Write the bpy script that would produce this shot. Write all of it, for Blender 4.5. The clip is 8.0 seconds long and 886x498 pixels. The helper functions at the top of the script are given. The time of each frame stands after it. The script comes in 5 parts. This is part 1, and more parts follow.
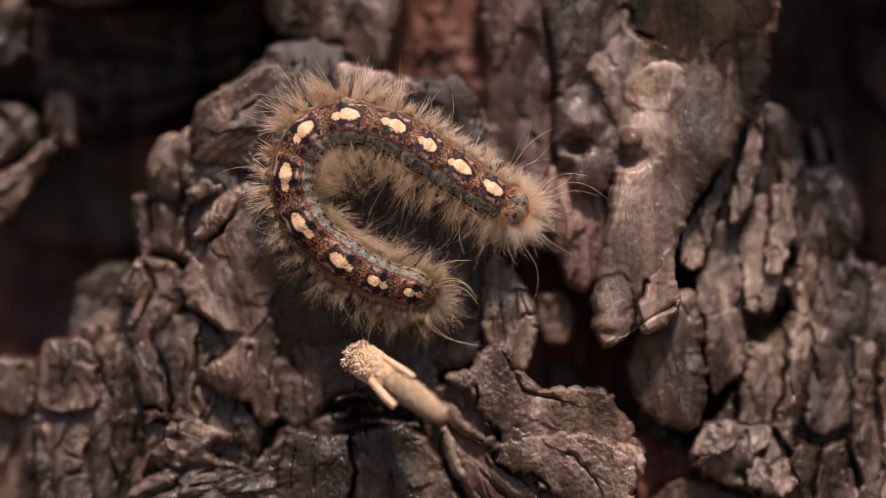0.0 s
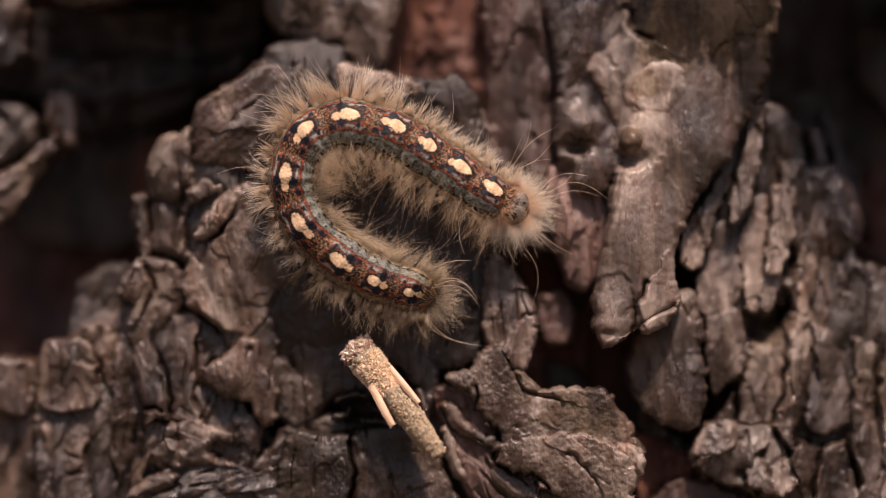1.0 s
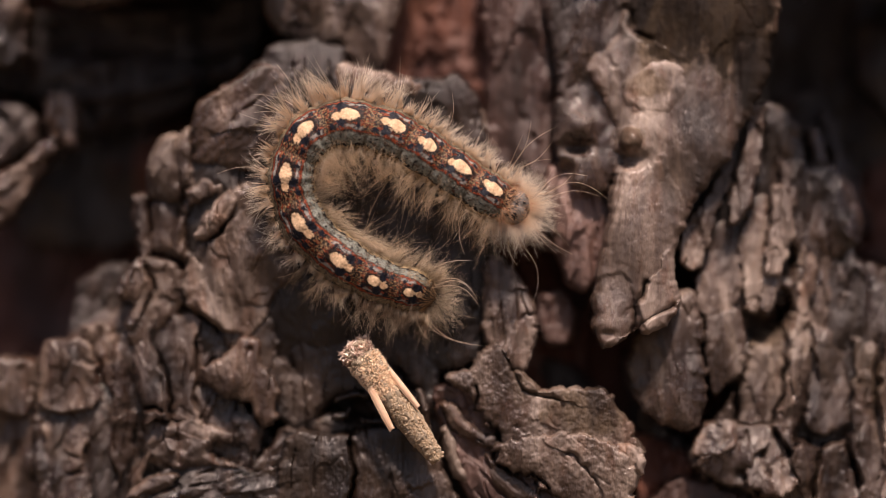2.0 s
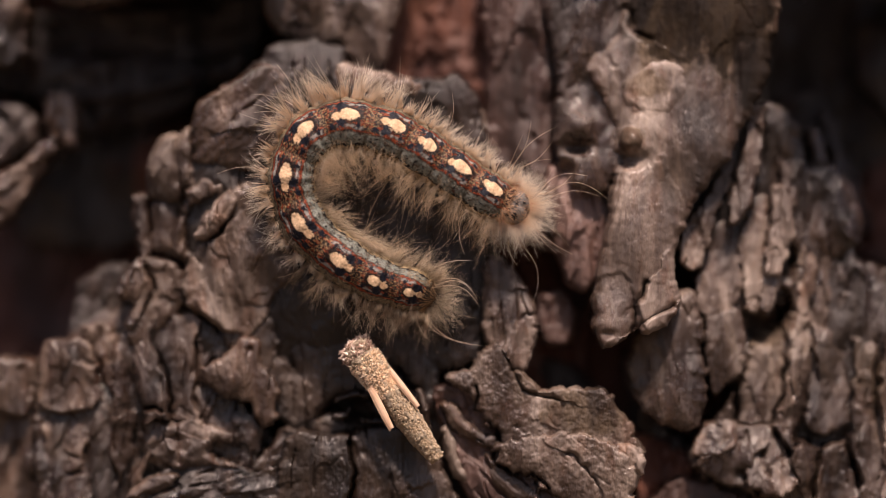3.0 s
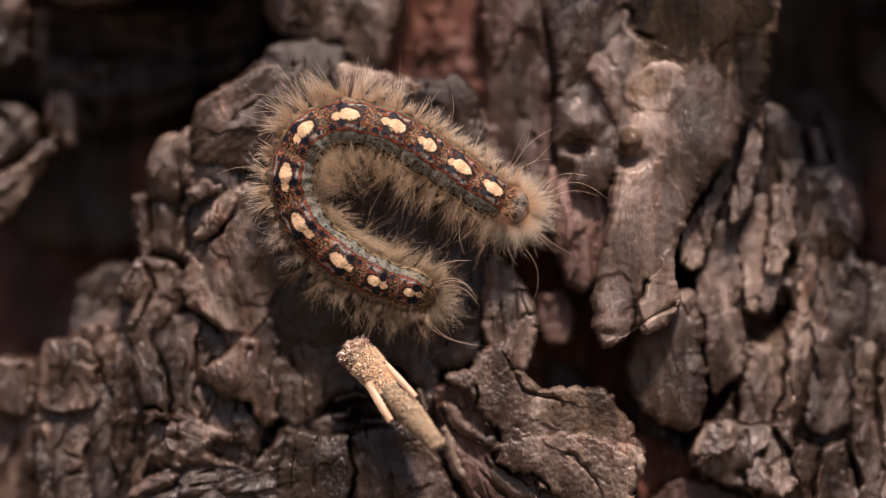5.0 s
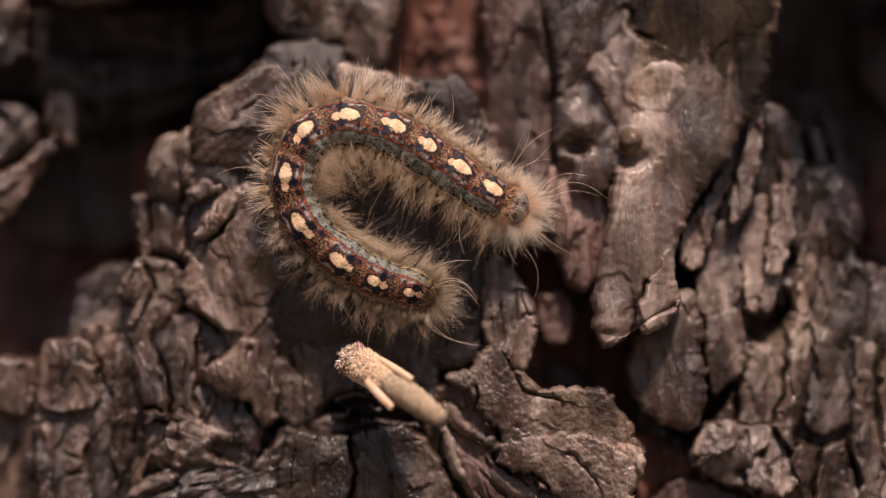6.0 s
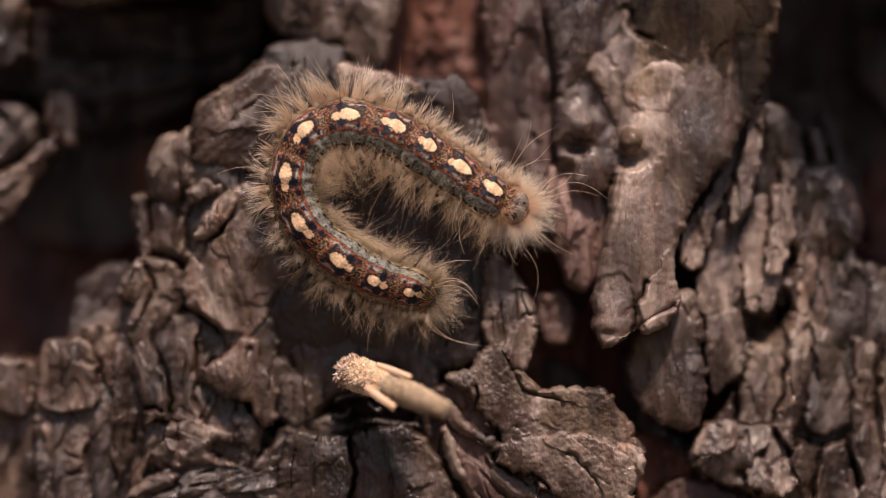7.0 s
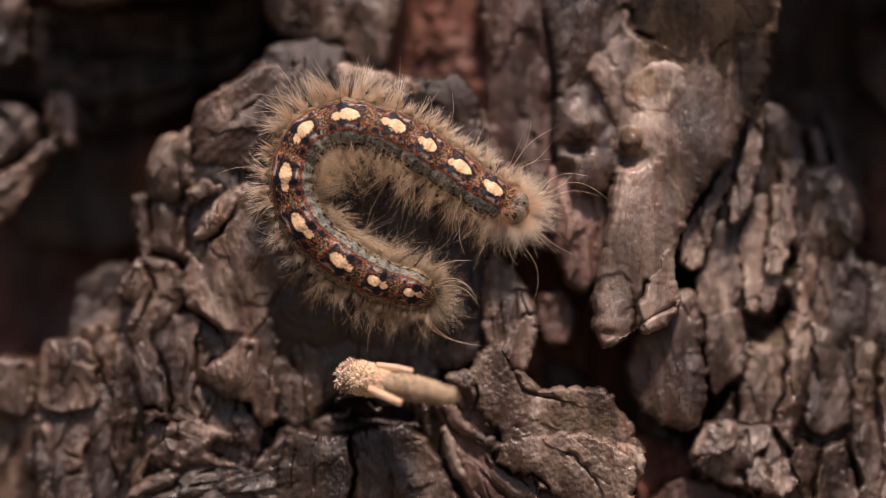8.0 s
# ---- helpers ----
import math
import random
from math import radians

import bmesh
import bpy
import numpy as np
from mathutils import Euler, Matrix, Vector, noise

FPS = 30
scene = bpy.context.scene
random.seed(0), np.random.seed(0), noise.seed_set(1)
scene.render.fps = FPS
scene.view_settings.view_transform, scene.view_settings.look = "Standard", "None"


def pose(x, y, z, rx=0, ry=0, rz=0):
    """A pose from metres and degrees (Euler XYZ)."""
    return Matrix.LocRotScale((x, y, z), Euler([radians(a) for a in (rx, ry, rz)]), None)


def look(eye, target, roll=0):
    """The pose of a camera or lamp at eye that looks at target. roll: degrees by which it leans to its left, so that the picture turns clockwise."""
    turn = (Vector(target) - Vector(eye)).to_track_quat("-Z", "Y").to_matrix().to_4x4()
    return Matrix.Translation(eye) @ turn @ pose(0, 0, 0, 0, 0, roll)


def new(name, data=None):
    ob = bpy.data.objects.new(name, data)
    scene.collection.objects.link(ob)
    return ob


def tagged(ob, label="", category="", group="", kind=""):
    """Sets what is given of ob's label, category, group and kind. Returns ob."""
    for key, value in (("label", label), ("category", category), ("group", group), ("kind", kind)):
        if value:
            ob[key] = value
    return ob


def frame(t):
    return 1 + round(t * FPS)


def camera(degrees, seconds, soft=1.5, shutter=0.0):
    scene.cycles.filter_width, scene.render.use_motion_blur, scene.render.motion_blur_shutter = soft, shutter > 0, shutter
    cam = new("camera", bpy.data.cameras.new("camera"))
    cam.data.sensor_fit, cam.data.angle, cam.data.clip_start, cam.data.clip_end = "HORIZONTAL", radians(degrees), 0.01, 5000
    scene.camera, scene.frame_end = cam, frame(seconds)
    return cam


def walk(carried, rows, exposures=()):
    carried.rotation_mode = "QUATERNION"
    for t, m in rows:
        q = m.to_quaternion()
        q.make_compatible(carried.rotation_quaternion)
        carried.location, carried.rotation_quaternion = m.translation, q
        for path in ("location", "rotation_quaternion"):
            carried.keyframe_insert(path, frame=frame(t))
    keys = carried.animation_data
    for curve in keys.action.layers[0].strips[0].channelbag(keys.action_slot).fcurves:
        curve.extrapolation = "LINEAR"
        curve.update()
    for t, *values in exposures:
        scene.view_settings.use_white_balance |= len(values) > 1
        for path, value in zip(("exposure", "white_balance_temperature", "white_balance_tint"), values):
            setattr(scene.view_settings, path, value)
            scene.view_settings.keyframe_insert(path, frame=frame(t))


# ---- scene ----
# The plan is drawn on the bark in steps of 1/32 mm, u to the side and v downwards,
# with depths in millimetres behind the plane of the caterpillar's back.
STEP = 0.001 / 32
LENS = 20.0
REACH = 784 * STEP / math.tan(radians(LENS / 2))


def spot(u, v, d):
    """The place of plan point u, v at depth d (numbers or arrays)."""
    k = (REACH + d * 0.001) / REACH
    return (u - 784) * STEP * k, d * 0.001, (441 - v) * STEP * k


# ---- camera ----
cam = camera(LENS, 8.0, soft=0.9)
cam.data.dof.use_dof = True
cam.data.dof.focus_distance = REACH + 0.0010
cam.data.dof.aperture_fstop = 7.2
VIEW = look((0, -REACH, 0), (0, 0, 0))
walk(cam, [(0.0, VIEW), (8.0, VIEW)], exposures=[(0.0, 0.14, 6440, 22), (8.0, 0.14, 6440, 22)])

# ---- light: high open shade with a soft sun from above ----
SUN_HEIGHT, SUN_SIDE = 64, 12
world = bpy.data.worlds.new("sky")
scene.world = world
world.use_nodes = True
sky = world.node_tree.nodes.new("ShaderNodeTexSky")
sky.sky_type, sky.sun_disc, sky.dust_density = "NISHITA", False, 5.0
sky.sun_elevation, sky.sun_rotation = radians(SUN_HEIGHT), radians(180 - SUN_SIDE)
back = world.node_tree.nodes["Background"]
back.inputs["Strength"].default_value = 0.055
world.node_tree.links.new(sky.outputs["Color"], back.inputs["Color"])
sun = new("sun", bpy.data.lights.new("sun", "SUN"))
sun.data.energy, sun.data.angle, sun.data.color = 5.0, radians(5.0), (1.0, 0.82, 0.66)
sun.matrix_world = look((math.sin(radians(SUN_SIDE)) * 2, -math.cos(radians(SUN_SIDE)) * 2, 2 * math.tan(radians(SUN_HEIGHT))), (0, 0, 0))


# ---- materials ----
def shader(name, rough=0.7, spec=0.4):
    mat = bpy.data.materials.new(name)
    mat.use_nodes = True
    nodes = mat.node_tree.nodes
    bsdf = nodes["Principled BSDF"]
    bsdf.inputs["Roughness"].default_value = rough
    bsdf.inputs["Specular IOR Level"].default_value = spec
    return mat, nodes, mat.node_tree.links, bsdf


def noise_node(nodes, links, scale, detail=6, rough=0.6, stretch=None, distort=0.0):
    tc = nodes.new("ShaderNodeTexCoord")
    mapping = nodes.new("ShaderNodeMapping")
    mapping.inputs["Scale"].default_value = stretch or (1, 1, 1)
    links.new(tc.outputs["Object"], mapping.inputs["Vector"])
    tex = nodes.new("ShaderNodeTexNoise")
    tex.inputs["Scale"].default_value, tex.inputs["Detail"].default_value = scale, detail
    tex.inputs["Roughness"].default_value, tex.inputs["Distortion"].default_value = rough, distort
    links.new(mapping.outputs["Vector"], tex.inputs["Vector"])
    return tex.outputs["Fac"]


def ramp(nodes, links, fac, stops):
    node = nodes.new("ShaderNodeValToRGB")
    el = node.color_ramp.elements
    while len(el) < len(stops):
        el.new(0.5)
    for e, (p, c) in zip(el, stops):
        e.position, e.color = p, (*c, 1)
    links.new(fac, node.inputs["Fac"])
    return node.outputs["Color"]


def mixed(nodes, links, kind, fac, a, b):
    node = nodes.new("ShaderNodeMix")
    node.data_type, node.blend_type = "RGBA", kind
    if isinstance(fac, float):
        node.inputs["Factor"].default_value = fac
    else:
        links.new(fac, node.inputs["Factor"])
    links.new(a, node.inputs["A"])
    links.new(b, node.inputs["B"])
    return node.outputs["Result"]


def bark_material(name, stops, rough, bump=0.7, fibre=(1, 1, 0.35), patch=300.0, spec=0.9):
    """Weathered bark: broad patches, a warm and a silvery mottle, fine fibres, and a satin skin that is darker and
    duller in patches of stain and shade.
    """
    mat, nodes, links, bsdf = shader(name, rough, spec)
    broad = ramp(nodes, links, noise_node(nodes, links, patch, 5, 0.6, fibre, 0.6), stops)
    grain = ramp(nodes, links, noise_node(nodes, links, 4200.0, 6, 0.75, fibre),
                 [(0.3, (0.55, 0.52, 0.5)), (0.52, (0.92, 0.92, 0.92)), (0.75, (1.25, 1.22, 1.18))])
    info = nodes.new("ShaderNodeObjectInfo")
    shift = ramp(nodes, links, info.outputs["Random"], [(0.0, (0.84, 0.82, 0.81)), (1.0, (1.12, 1.12, 1.14))])
    mottle = ramp(nodes, links, noise_node(nodes, links, 900.0, 5, 0.6, fibre, 0.5),
                  [(0.36, (0.72, 0.56, 0.47)), (0.5, (0.98, 0.95, 0.93)), (0.64, (1.25, 1.24, 1.23))])
    colour = mixed(nodes, links, "MULTIPLY", 1.0, mixed(nodes, links, "MULTIPLY", 1.0, broad, mottle), grain)
    # patches darkened in colour, for stains and for shade in recesses
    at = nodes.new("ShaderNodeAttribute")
    at.attribute_name = "stain_shade_mask"
    darkening = ramp(nodes, links, at.outputs["Fac"], [(0.0, (1.0, 1.0, 1.0)), (0.5, (0.55, 0.5, 0.41)), (1.0, (0.12, 0.1, 0.068))])
    colour = mixed(nodes, links, "MULTIPLY", 1.0, colour, darkening)
    links.new(mixed(nodes, links, "MULTIPLY", 1.0, colour, shift), bsdf.inputs["Base Color"])
    gloss = nodes.new("ShaderNodeMapRange")
    gloss.inputs["From Min"].default_value, gloss.inputs["From Max"].default_value = 0.36, 0.64
    gloss.inputs["To Min"].default_value, gloss.inputs["To Max"].default_value = rough - 0.13, rough + 0.2
    links.new(noise_node(nodes, links, 520.0, 6, 0.6, fibre), gloss.inputs["Value"])
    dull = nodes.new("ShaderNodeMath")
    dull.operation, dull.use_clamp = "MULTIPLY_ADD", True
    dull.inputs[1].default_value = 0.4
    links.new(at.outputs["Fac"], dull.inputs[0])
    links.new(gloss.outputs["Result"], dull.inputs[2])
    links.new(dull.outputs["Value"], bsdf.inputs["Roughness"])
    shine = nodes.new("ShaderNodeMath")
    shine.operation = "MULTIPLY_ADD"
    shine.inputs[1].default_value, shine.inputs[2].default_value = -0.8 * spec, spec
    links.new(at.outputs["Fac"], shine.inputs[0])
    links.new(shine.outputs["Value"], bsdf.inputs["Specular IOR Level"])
    bsdf.inputs["Coat Weight"].default_value, bsdf.inputs["Coat Roughness"].default_value = 0.22 if rough < 0.35 else 0.0, 0.24
    height = noise_node(nodes, links, 2600.0, 9, 0.72, fibre)
    b = nodes.new("ShaderNodeBump")
    b.inputs["Strength"].default_value, b.inputs["Distance"].default_value = bump, 0.00022
    links.new(height, b.inputs["Height"])
    links.new(b.outputs["Normal"], bsdf.inputs["Normal"])
    return mat


GREY = bark_material("weathered_bark", [(0.356, (0.0183, 0.0094, 0.0058)), (0.5, (0.0937, 0.0665, 0.0513)), (0.63, (0.2746, 0.2214, 0.1802))], 0.29)
SILVER = bark_material("silvery_bark", [(0.356, (0.0396, 0.0246, 0.0176)), (0.5, (0.162, 0.1206, 0.0961)), (0.63, (0.4118, 0.3379, 0.2815))], 0.3)
BROWN = bark_material("brown_bark", [(0.356, (0.0113, 0.0054, 0.0031)), (0.514, (0.0569, 0.0347, 0.0234)), (0.658, (0.1938, 0.1401, 0.1054))], 0.29)
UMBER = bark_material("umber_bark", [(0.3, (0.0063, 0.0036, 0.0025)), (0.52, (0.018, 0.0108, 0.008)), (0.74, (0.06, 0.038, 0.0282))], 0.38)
ROSY = bark_material("rosy_bark", [(0.356, (0.0269, 0.0146, 0.0118)), (0.5, (0.1489, 0.09, 0.075)), (0.644, (0.3836, 0.2645, 0.2233))], 0.36)
RUST = bark_material("red_cork", [(0.3, (0.035, 0.009, 0.0035)), (0.52, (0.115, 0.032, 0.012)), (0.72, (0.17, 0.06, 0.027))], 0.7, 0.4)
SEPIA = bark_material("sepia_bark", [(0.356, (0.0063, 0.0033, 0.002)), (0.514, (0.0326, 0.0198, 0.0131)), (0.673, (0.1114, 0.0777, 0.0565))], 0.33)
MAROON = bark_material("maroon_bark", [(0.3, (0.0243, 0.0122, 0.0086)), (0.52, (0.0812, 0.0424, 0.0323)), (0.72, (0.1703, 0.1039, 0.0847))], 0.42)
# red cork darkened in colour for the shade of the left hollow
DEEP = bark_material("shaded_red_cork", [(0.3, (0.02, 0.005, 0.0025)), (0.52, (0.06, 0.014, 0.0065)), (0.72, (0.095, 0.027, 0.014))], 0.65, 0.4)
# near-black bark: the shade of hollows, gaps and fissures put into the colour
SHADED = bark_material("shaded_bark", [(0.3, (0.0083, 0.0054, 0.0042)), (0.55, (0.0224, 0.0147, 0.0112)), (0.75, (0.0441, 0.0309, 0.0235))], 0.5, 0.4)


def hair_material(name, root, tip, rough=0.4, sheen=0.0):
    mat, nodes, links, bsdf = shader(name, rough, 0.9)
    at = nodes.new("ShaderNodeAttribute")
    at.attribute_name = "along"
    col = ramp(nodes, links, at.outputs["Fac"], [(0.0, root), (0.7, tip), (1.0, tip)])
    isl = nodes.new("ShaderNodeNewGeometry")
    var = ramp(nodes, links, isl.outputs["Random Per Island"], [(0.0, (0.85, 0.82, 0.79)), (0.5, (0.98, 0.97, 0.96)), (1.0, (1.0, 1.0, 1.0))])
    col = mixed(nodes, links, "MULTIPLY", 1.0, col, var)
    links.new(col, bsdf.inputs["Base Color"])
    bsdf.inputs["Sheen Weight"].default_value, bsdf.inputs["Sheen Roughness"].default_value = sheen, 0.45
    bsdf.inputs["Sheen Tint"].default_value = (1.0, 0.83, 0.66, 1.0)
    tr = nodes.new("ShaderNodeBsdfTranslucent")
    links.new(col, tr.inputs["Color"])
    mx = nodes.new("ShaderNodeMixShader")
    mx.inputs["Fac"].default_value = 0.3
    links.new(bsdf.outputs["BSDF"], mx.inputs[1])
    links.new(tr.outputs["BSDF"], mx.inputs[2])
    links.new(mx.outputs["Shader"], nodes["Material Output"].inputs["Surface"])
    return mat


HAIR = hair_material("tan_seta", (0.42, 0.32, 0.2), (0.92, 0.78, 0.59))
CREAMHAIR = hair_material("cream_seta", (0.4, 0.28, 0.155), (0.92, 0.72, 0.49))
PALE = hair_material("pale_seta", (1.0, 0.77, 0.52), (1.0, 0.93, 0.81), 0.3, 1.0)
LONGHAIR = hair_material("long_seta", (0.6, 0.44, 0.28), (0.98, 0.84, 0.68))
RUSTHAIR = hair_material("rusty_seta", (0.5, 0.26, 0.11), (0.9, 0.6, 0.38))
BLACKHAIR = hair_material("dark_seta", (0.03, 0.02, 0.015), (0.25, 0.18, 0.12))


def skin_material(name="caterpillar_skin"):
    mat, nodes, links, bsdf = shader(name, 0.6, 0.25)
    at = nodes.new("ShaderNodeAttribute")
    at.attribute_name = "pattern"
    grain = ramp(nodes, links, noise_node(nodes, links, 9000.0, 3, 0.6), [(0.3, (0.7, 0.68, 0.66)), (0.7, (1.15, 1.15, 1.15))])
    links.new(mixed(nodes, links, "MULTIPLY", 1.0, at.outputs["Color"], grain), bsdf.inputs["Base Color"])
    b = nodes.new("ShaderNodeBump")
    b.inputs["Strength"].default_value, b.inputs["Distance"].default_value = 0.5, 0.00008
    links.new(noise_node(nodes, links, 7000.0, 4, 0.6), b.inputs["Height"])
    links.new(b.outputs["Normal"], bsdf.inputs["Normal"])
    return mat


SKIN = skin_material()


def plain_material(name, stops, scale, rough, stretch=None, bump=0.3, dist=0.0001):
    mat, nodes, links, bsdf = shader(name, rough, 0.4)
    col = ramp(nodes, links, noise_node(nodes, links, scale, 6, 0.65, stretch), stops)
    links.new(col, bsdf.inputs["Base Color"])
    b = nodes.new("ShaderNodeBump")
    b.inputs["Strength"].default_value, b.inputs["Distance"].default_value = bump, dist
    links.new(noise_node(nodes, links, scale * 2.5, 5, 0.6, stretch), b.inputs["Height"])
    links.new(b.outputs["Normal"], bsdf.inputs["Normal"])
    return mat


def grain_material(name, stops, rough=0.6):
    mat, nodes, links, bsdf = shader(name, rough, 0.4)
    isl = nodes.new("ShaderNodeNewGeometry")
    col = ramp(nodes, links, isl.outputs["Random Per Island"], stops)
    links.new(col, bsdf.inputs["Base Color"])
    return mat


SILK = plain_material("case_silk", [(0.3, (0.2, 0.155, 0.1)), (0.55, (0.42, 0.345, 0.25)), (0.75, (0.6, 0.51, 0.39))], 2600.0, 0.75, None, 0.8, 0.0002)
SAND = grain_material("case_grains", [(0.0, (0.32, 0.23, 0.14)), (0.35, (0.46, 0.345, 0.225)), (0.8, (0.56, 0.44, 0.3)), (1.0, (0.74, 0.6, 0.44))])
FRASS = grain_material("case_frass", [(0.0, (0.28, 0.17, 0.13)), (0.4, (0.56, 0.4, 0.31)), (0.8, (0.83, 0.66, 0.54)), (1.0, (0.98, 0.87, 0.77))])
CREAM = grain_material("case_flakes", [(0.0, (0.6, 0.4, 0.25)), (0.3, (0.9, 0.68, 0.47)), (1.0, (1.0, 0.87, 0.68))])
STRAW = plain_material("straw", [(0.3, (0.6, 0.36, 0.21)), (0.6, (0.84, 0.6, 0.43)), (0.8, (0.92, 0.76, 0.6))], 1500.0, 0.45, (6, 6, 0.5), 0.2)

SOIL = plain_material("leaf_litter", [(0.3, (0.04, 0.027, 0.015)), (0.55, (0.08, 0.055, 0.03)), (0.75, (0.13, 0.095, 0.055))], 9.0, 0.9, None, 0.6, 0.02)

# ---- noise on arrays ----
TABLE = np.random.RandomState(7).permutation(256)
TABLE = np.concatenate([TABLE, TABLE, TABLE])
TURN = np.random.RandomState(8).rand(256) * 2 * np.pi


def perlin(x, y, seed=0):
    x, y = np.asarray(x, float) + seed * 17.31, np.asarray(y, float) + seed * 9.77
    xi, yi = np.floor(x).astype(int), np.floor(y).astype(int)
    xf, yf = x - xi, y - yi

    def corner(dx, dy):
        a = TURN[TABLE[TABLE[(xi + dx) % 256] + (yi + dy) % 256]]
        return np.cos(a) * (xf - dx) + np.sin(a) * (yf - dy)

    sx, sy = xf ** 3 * (xf * (xf * 6 - 15) + 10), yf ** 3 * (yf * (yf * 6 - 15) + 10)
    top = corner(0, 0) * (1 - sx) + corner(1, 0) * sx
    low = corner(0, 1) * (1 - sx) + corner(1, 1) * sx
    return (top * (1 - sy) + low * sy) * 1.4


def fbm(x, y, octaves=4, seed=0, gain=0.5):
    total, amp, f = 0.0, 1.0, 1.0
    for o in range(octaves):
        total = total + amp * perlin(x * f, y * f, seed + o * 3)
        amp, f = amp * gain, f * 2.03
    return total


def smooth(a, b, x):
    t = np.clip((x - a) / (b - a), 0, 1)
    return t * t * (3 - 2 * t)


def layers(u, v, seed, lean, size, stretch, levels, lift=0.0, octaves=2):
    """Flaking layers of bark, 0 to 1, drawn out along the grain, which leans by that many degrees from upright."""
    a = radians(lean)
    p, q = u * math.cos(a) + v * math.sin(a), -u * math.sin(a) + v * math.cos(a)
    x, y = p / size, q / (size * stretch)
    wx, wy = fbm(x * 1.3, y * 1.3, 2, seed + 40), fbm(x * 1.3, y * 1.3, 2, seed + 50)
    f = 0.5 + 0.62 * fbm(x + 0.35 * wx, y + 0.35 * wy, octaves, seed, 0.3) + lift + 0.02 * fbm(u / 11, v / 11, 3, seed + 80, 0.6)
    t = np.clip(f, 0, 1) * levels
    fl = np.floor(t)
    fr = t - fl
    crisp = smooth(-0.25, 0.3, fbm(x * 0.9, y * 1.6, 2, seed + 70))
    return (t + 0.85 * crisp * (smooth(0.9, 0.985, fr) - fr)) / levels


def flakes(u, v, seed, lean, size, stretch):
    """Overlapping scales of bark, 0 to 1: each rises slowly down the grain and ends in an abrupt, curved lower lip."""
    a = radians(lean)
    p, q = u * math.cos(a) + v * math.sin(a), -u * math.sin(a) + v * math.cos(a)
    x, y = p / size, q / (size * stretch)
    t = y + 0.75 * fbm(x * 0.9, y * 0.5, 2, seed + 11, 0.4) + 0.05 * fbm(u / 13, v / 13, 3, seed + 12, 0.6)
    fr = t - np.floor(t)
    strength = smooth(-0.2, 0.35, fbm(x * 0.8, y * 0.8, 2, seed + 13))
    return strength * smooth(0.15, 0.9, fr) * (1 - smooth(0.93, 0.985, fr))


# ---- mesh helpers ----
def mesh_of(name, verts, faces, mat, smoothed=True):
    me = bpy.data.meshes.new(name)
    me.from_pydata(np.asarray(verts).tolist(), [], [f for f in faces])
    me.materials.append(mat)
    me.polygons.foreach_set("use_smooth", [smoothed] * len(me.polygons))
    me.update()
    return me


def coloured(me, values, name, kind="FLOAT_COLOR"):
    at = me.attributes.new(name, kind, "POINT")
    if kind == "FLOAT":
        at.data.foreach_set("value", np.asarray(values, np.float32).ravel())
    else:
        at.data.foreach_set("color", np.concatenate([values, np.ones((len(values), 1))], 1).astype(np.float32).ravel())


def part_mesh(name, me, parent, label=""):
    ob = new(name, me)
    ob.parent = parent
    return tagged(ob, label=label)


def thing(name, label, category, group="", kind=""):
    return tagged(new(name), label, category, group, kind)


def drawn(points, rag, seed, grow=0.0, gap=6.0):
    """A closed outline through the points, rounded a little and frayed."""
    p = np.array(points, float)
    p = np.stack([0.88 * p + 0.12 * np.roll(p, -1, 0), 0.12 * p + 0.88 * np.roll(p, -1, 0)], 1).reshape(-1, 2)
    q = np.roll(p, -1, 0)
    out = []
    for a, b in zip(p, q):
        n = max(1, int(np.hypot(*(b - a)) / gap))
        out += [a + (b - a) * i / n for i in range(n)]
    p = np.array(out)
    t = np.roll(p, -1, 0) - np.roll(p, 1, 0)
    t /= np.maximum(np.hypot(t[:, 0], t[:, 1]), 1e-6)[:, None]
    q = np.roll(p, -1, 0)
    turn = np.sign((p[:, 0] * q[:, 1] - q[:, 0] * p[:, 1]).sum())
    p = p + grow * turn * np.stack([t[:, 1], -t[:, 0]], 1)
    j = np.stack([fbm(p[:, 0] / 26, p[:, 1] / 26, 3, seed, 0.6), fbm(p[:, 0] / 26, p[:, 1] / 26, 3, seed + 5, 0.6)], 1)
    k = np.stack([perlin(p[:, 0] / 9, p[:, 1] / 9, seed + 8), perlin(p[:, 0] / 9, p[:, 1] / 9, seed + 9)], 1)
    return p + rag * j + 0.5 * rag * k


def inside_distance(u, v, line):
    """Distance to the outline, below 0 inside, and the nearest point on it."""
    pts = np.stack([u.ravel(), v.ravel()], 1)
    a, b = line, np.roll(line, -1, 0)
    best, near = np.full(len(pts), 1e9), np.zeros_like(pts)
    inside = np.zeros(len(pts), bool)
    for s, e in zip(a, b):
        d = e - s
        w = np.clip(((pts - s) @ d) / max(d @ d, 1e-9), 0, 1)
        c = s + w[:, None] * d
        r = np.hypot(*(pts - c).T)
        m = r < best
        best[m], near[m] = r[m], c[m]
        if s[1] != e[1]:
            m = (s[1] > pts[:, 1]) != (e[1] > pts[:, 1])
            inside ^= m & (pts[:, 0] < d[0] * (pts[:, 1] - s[1]) / (e[1] - s[1]) + s[0])
    return np.where(inside, -best, best), near


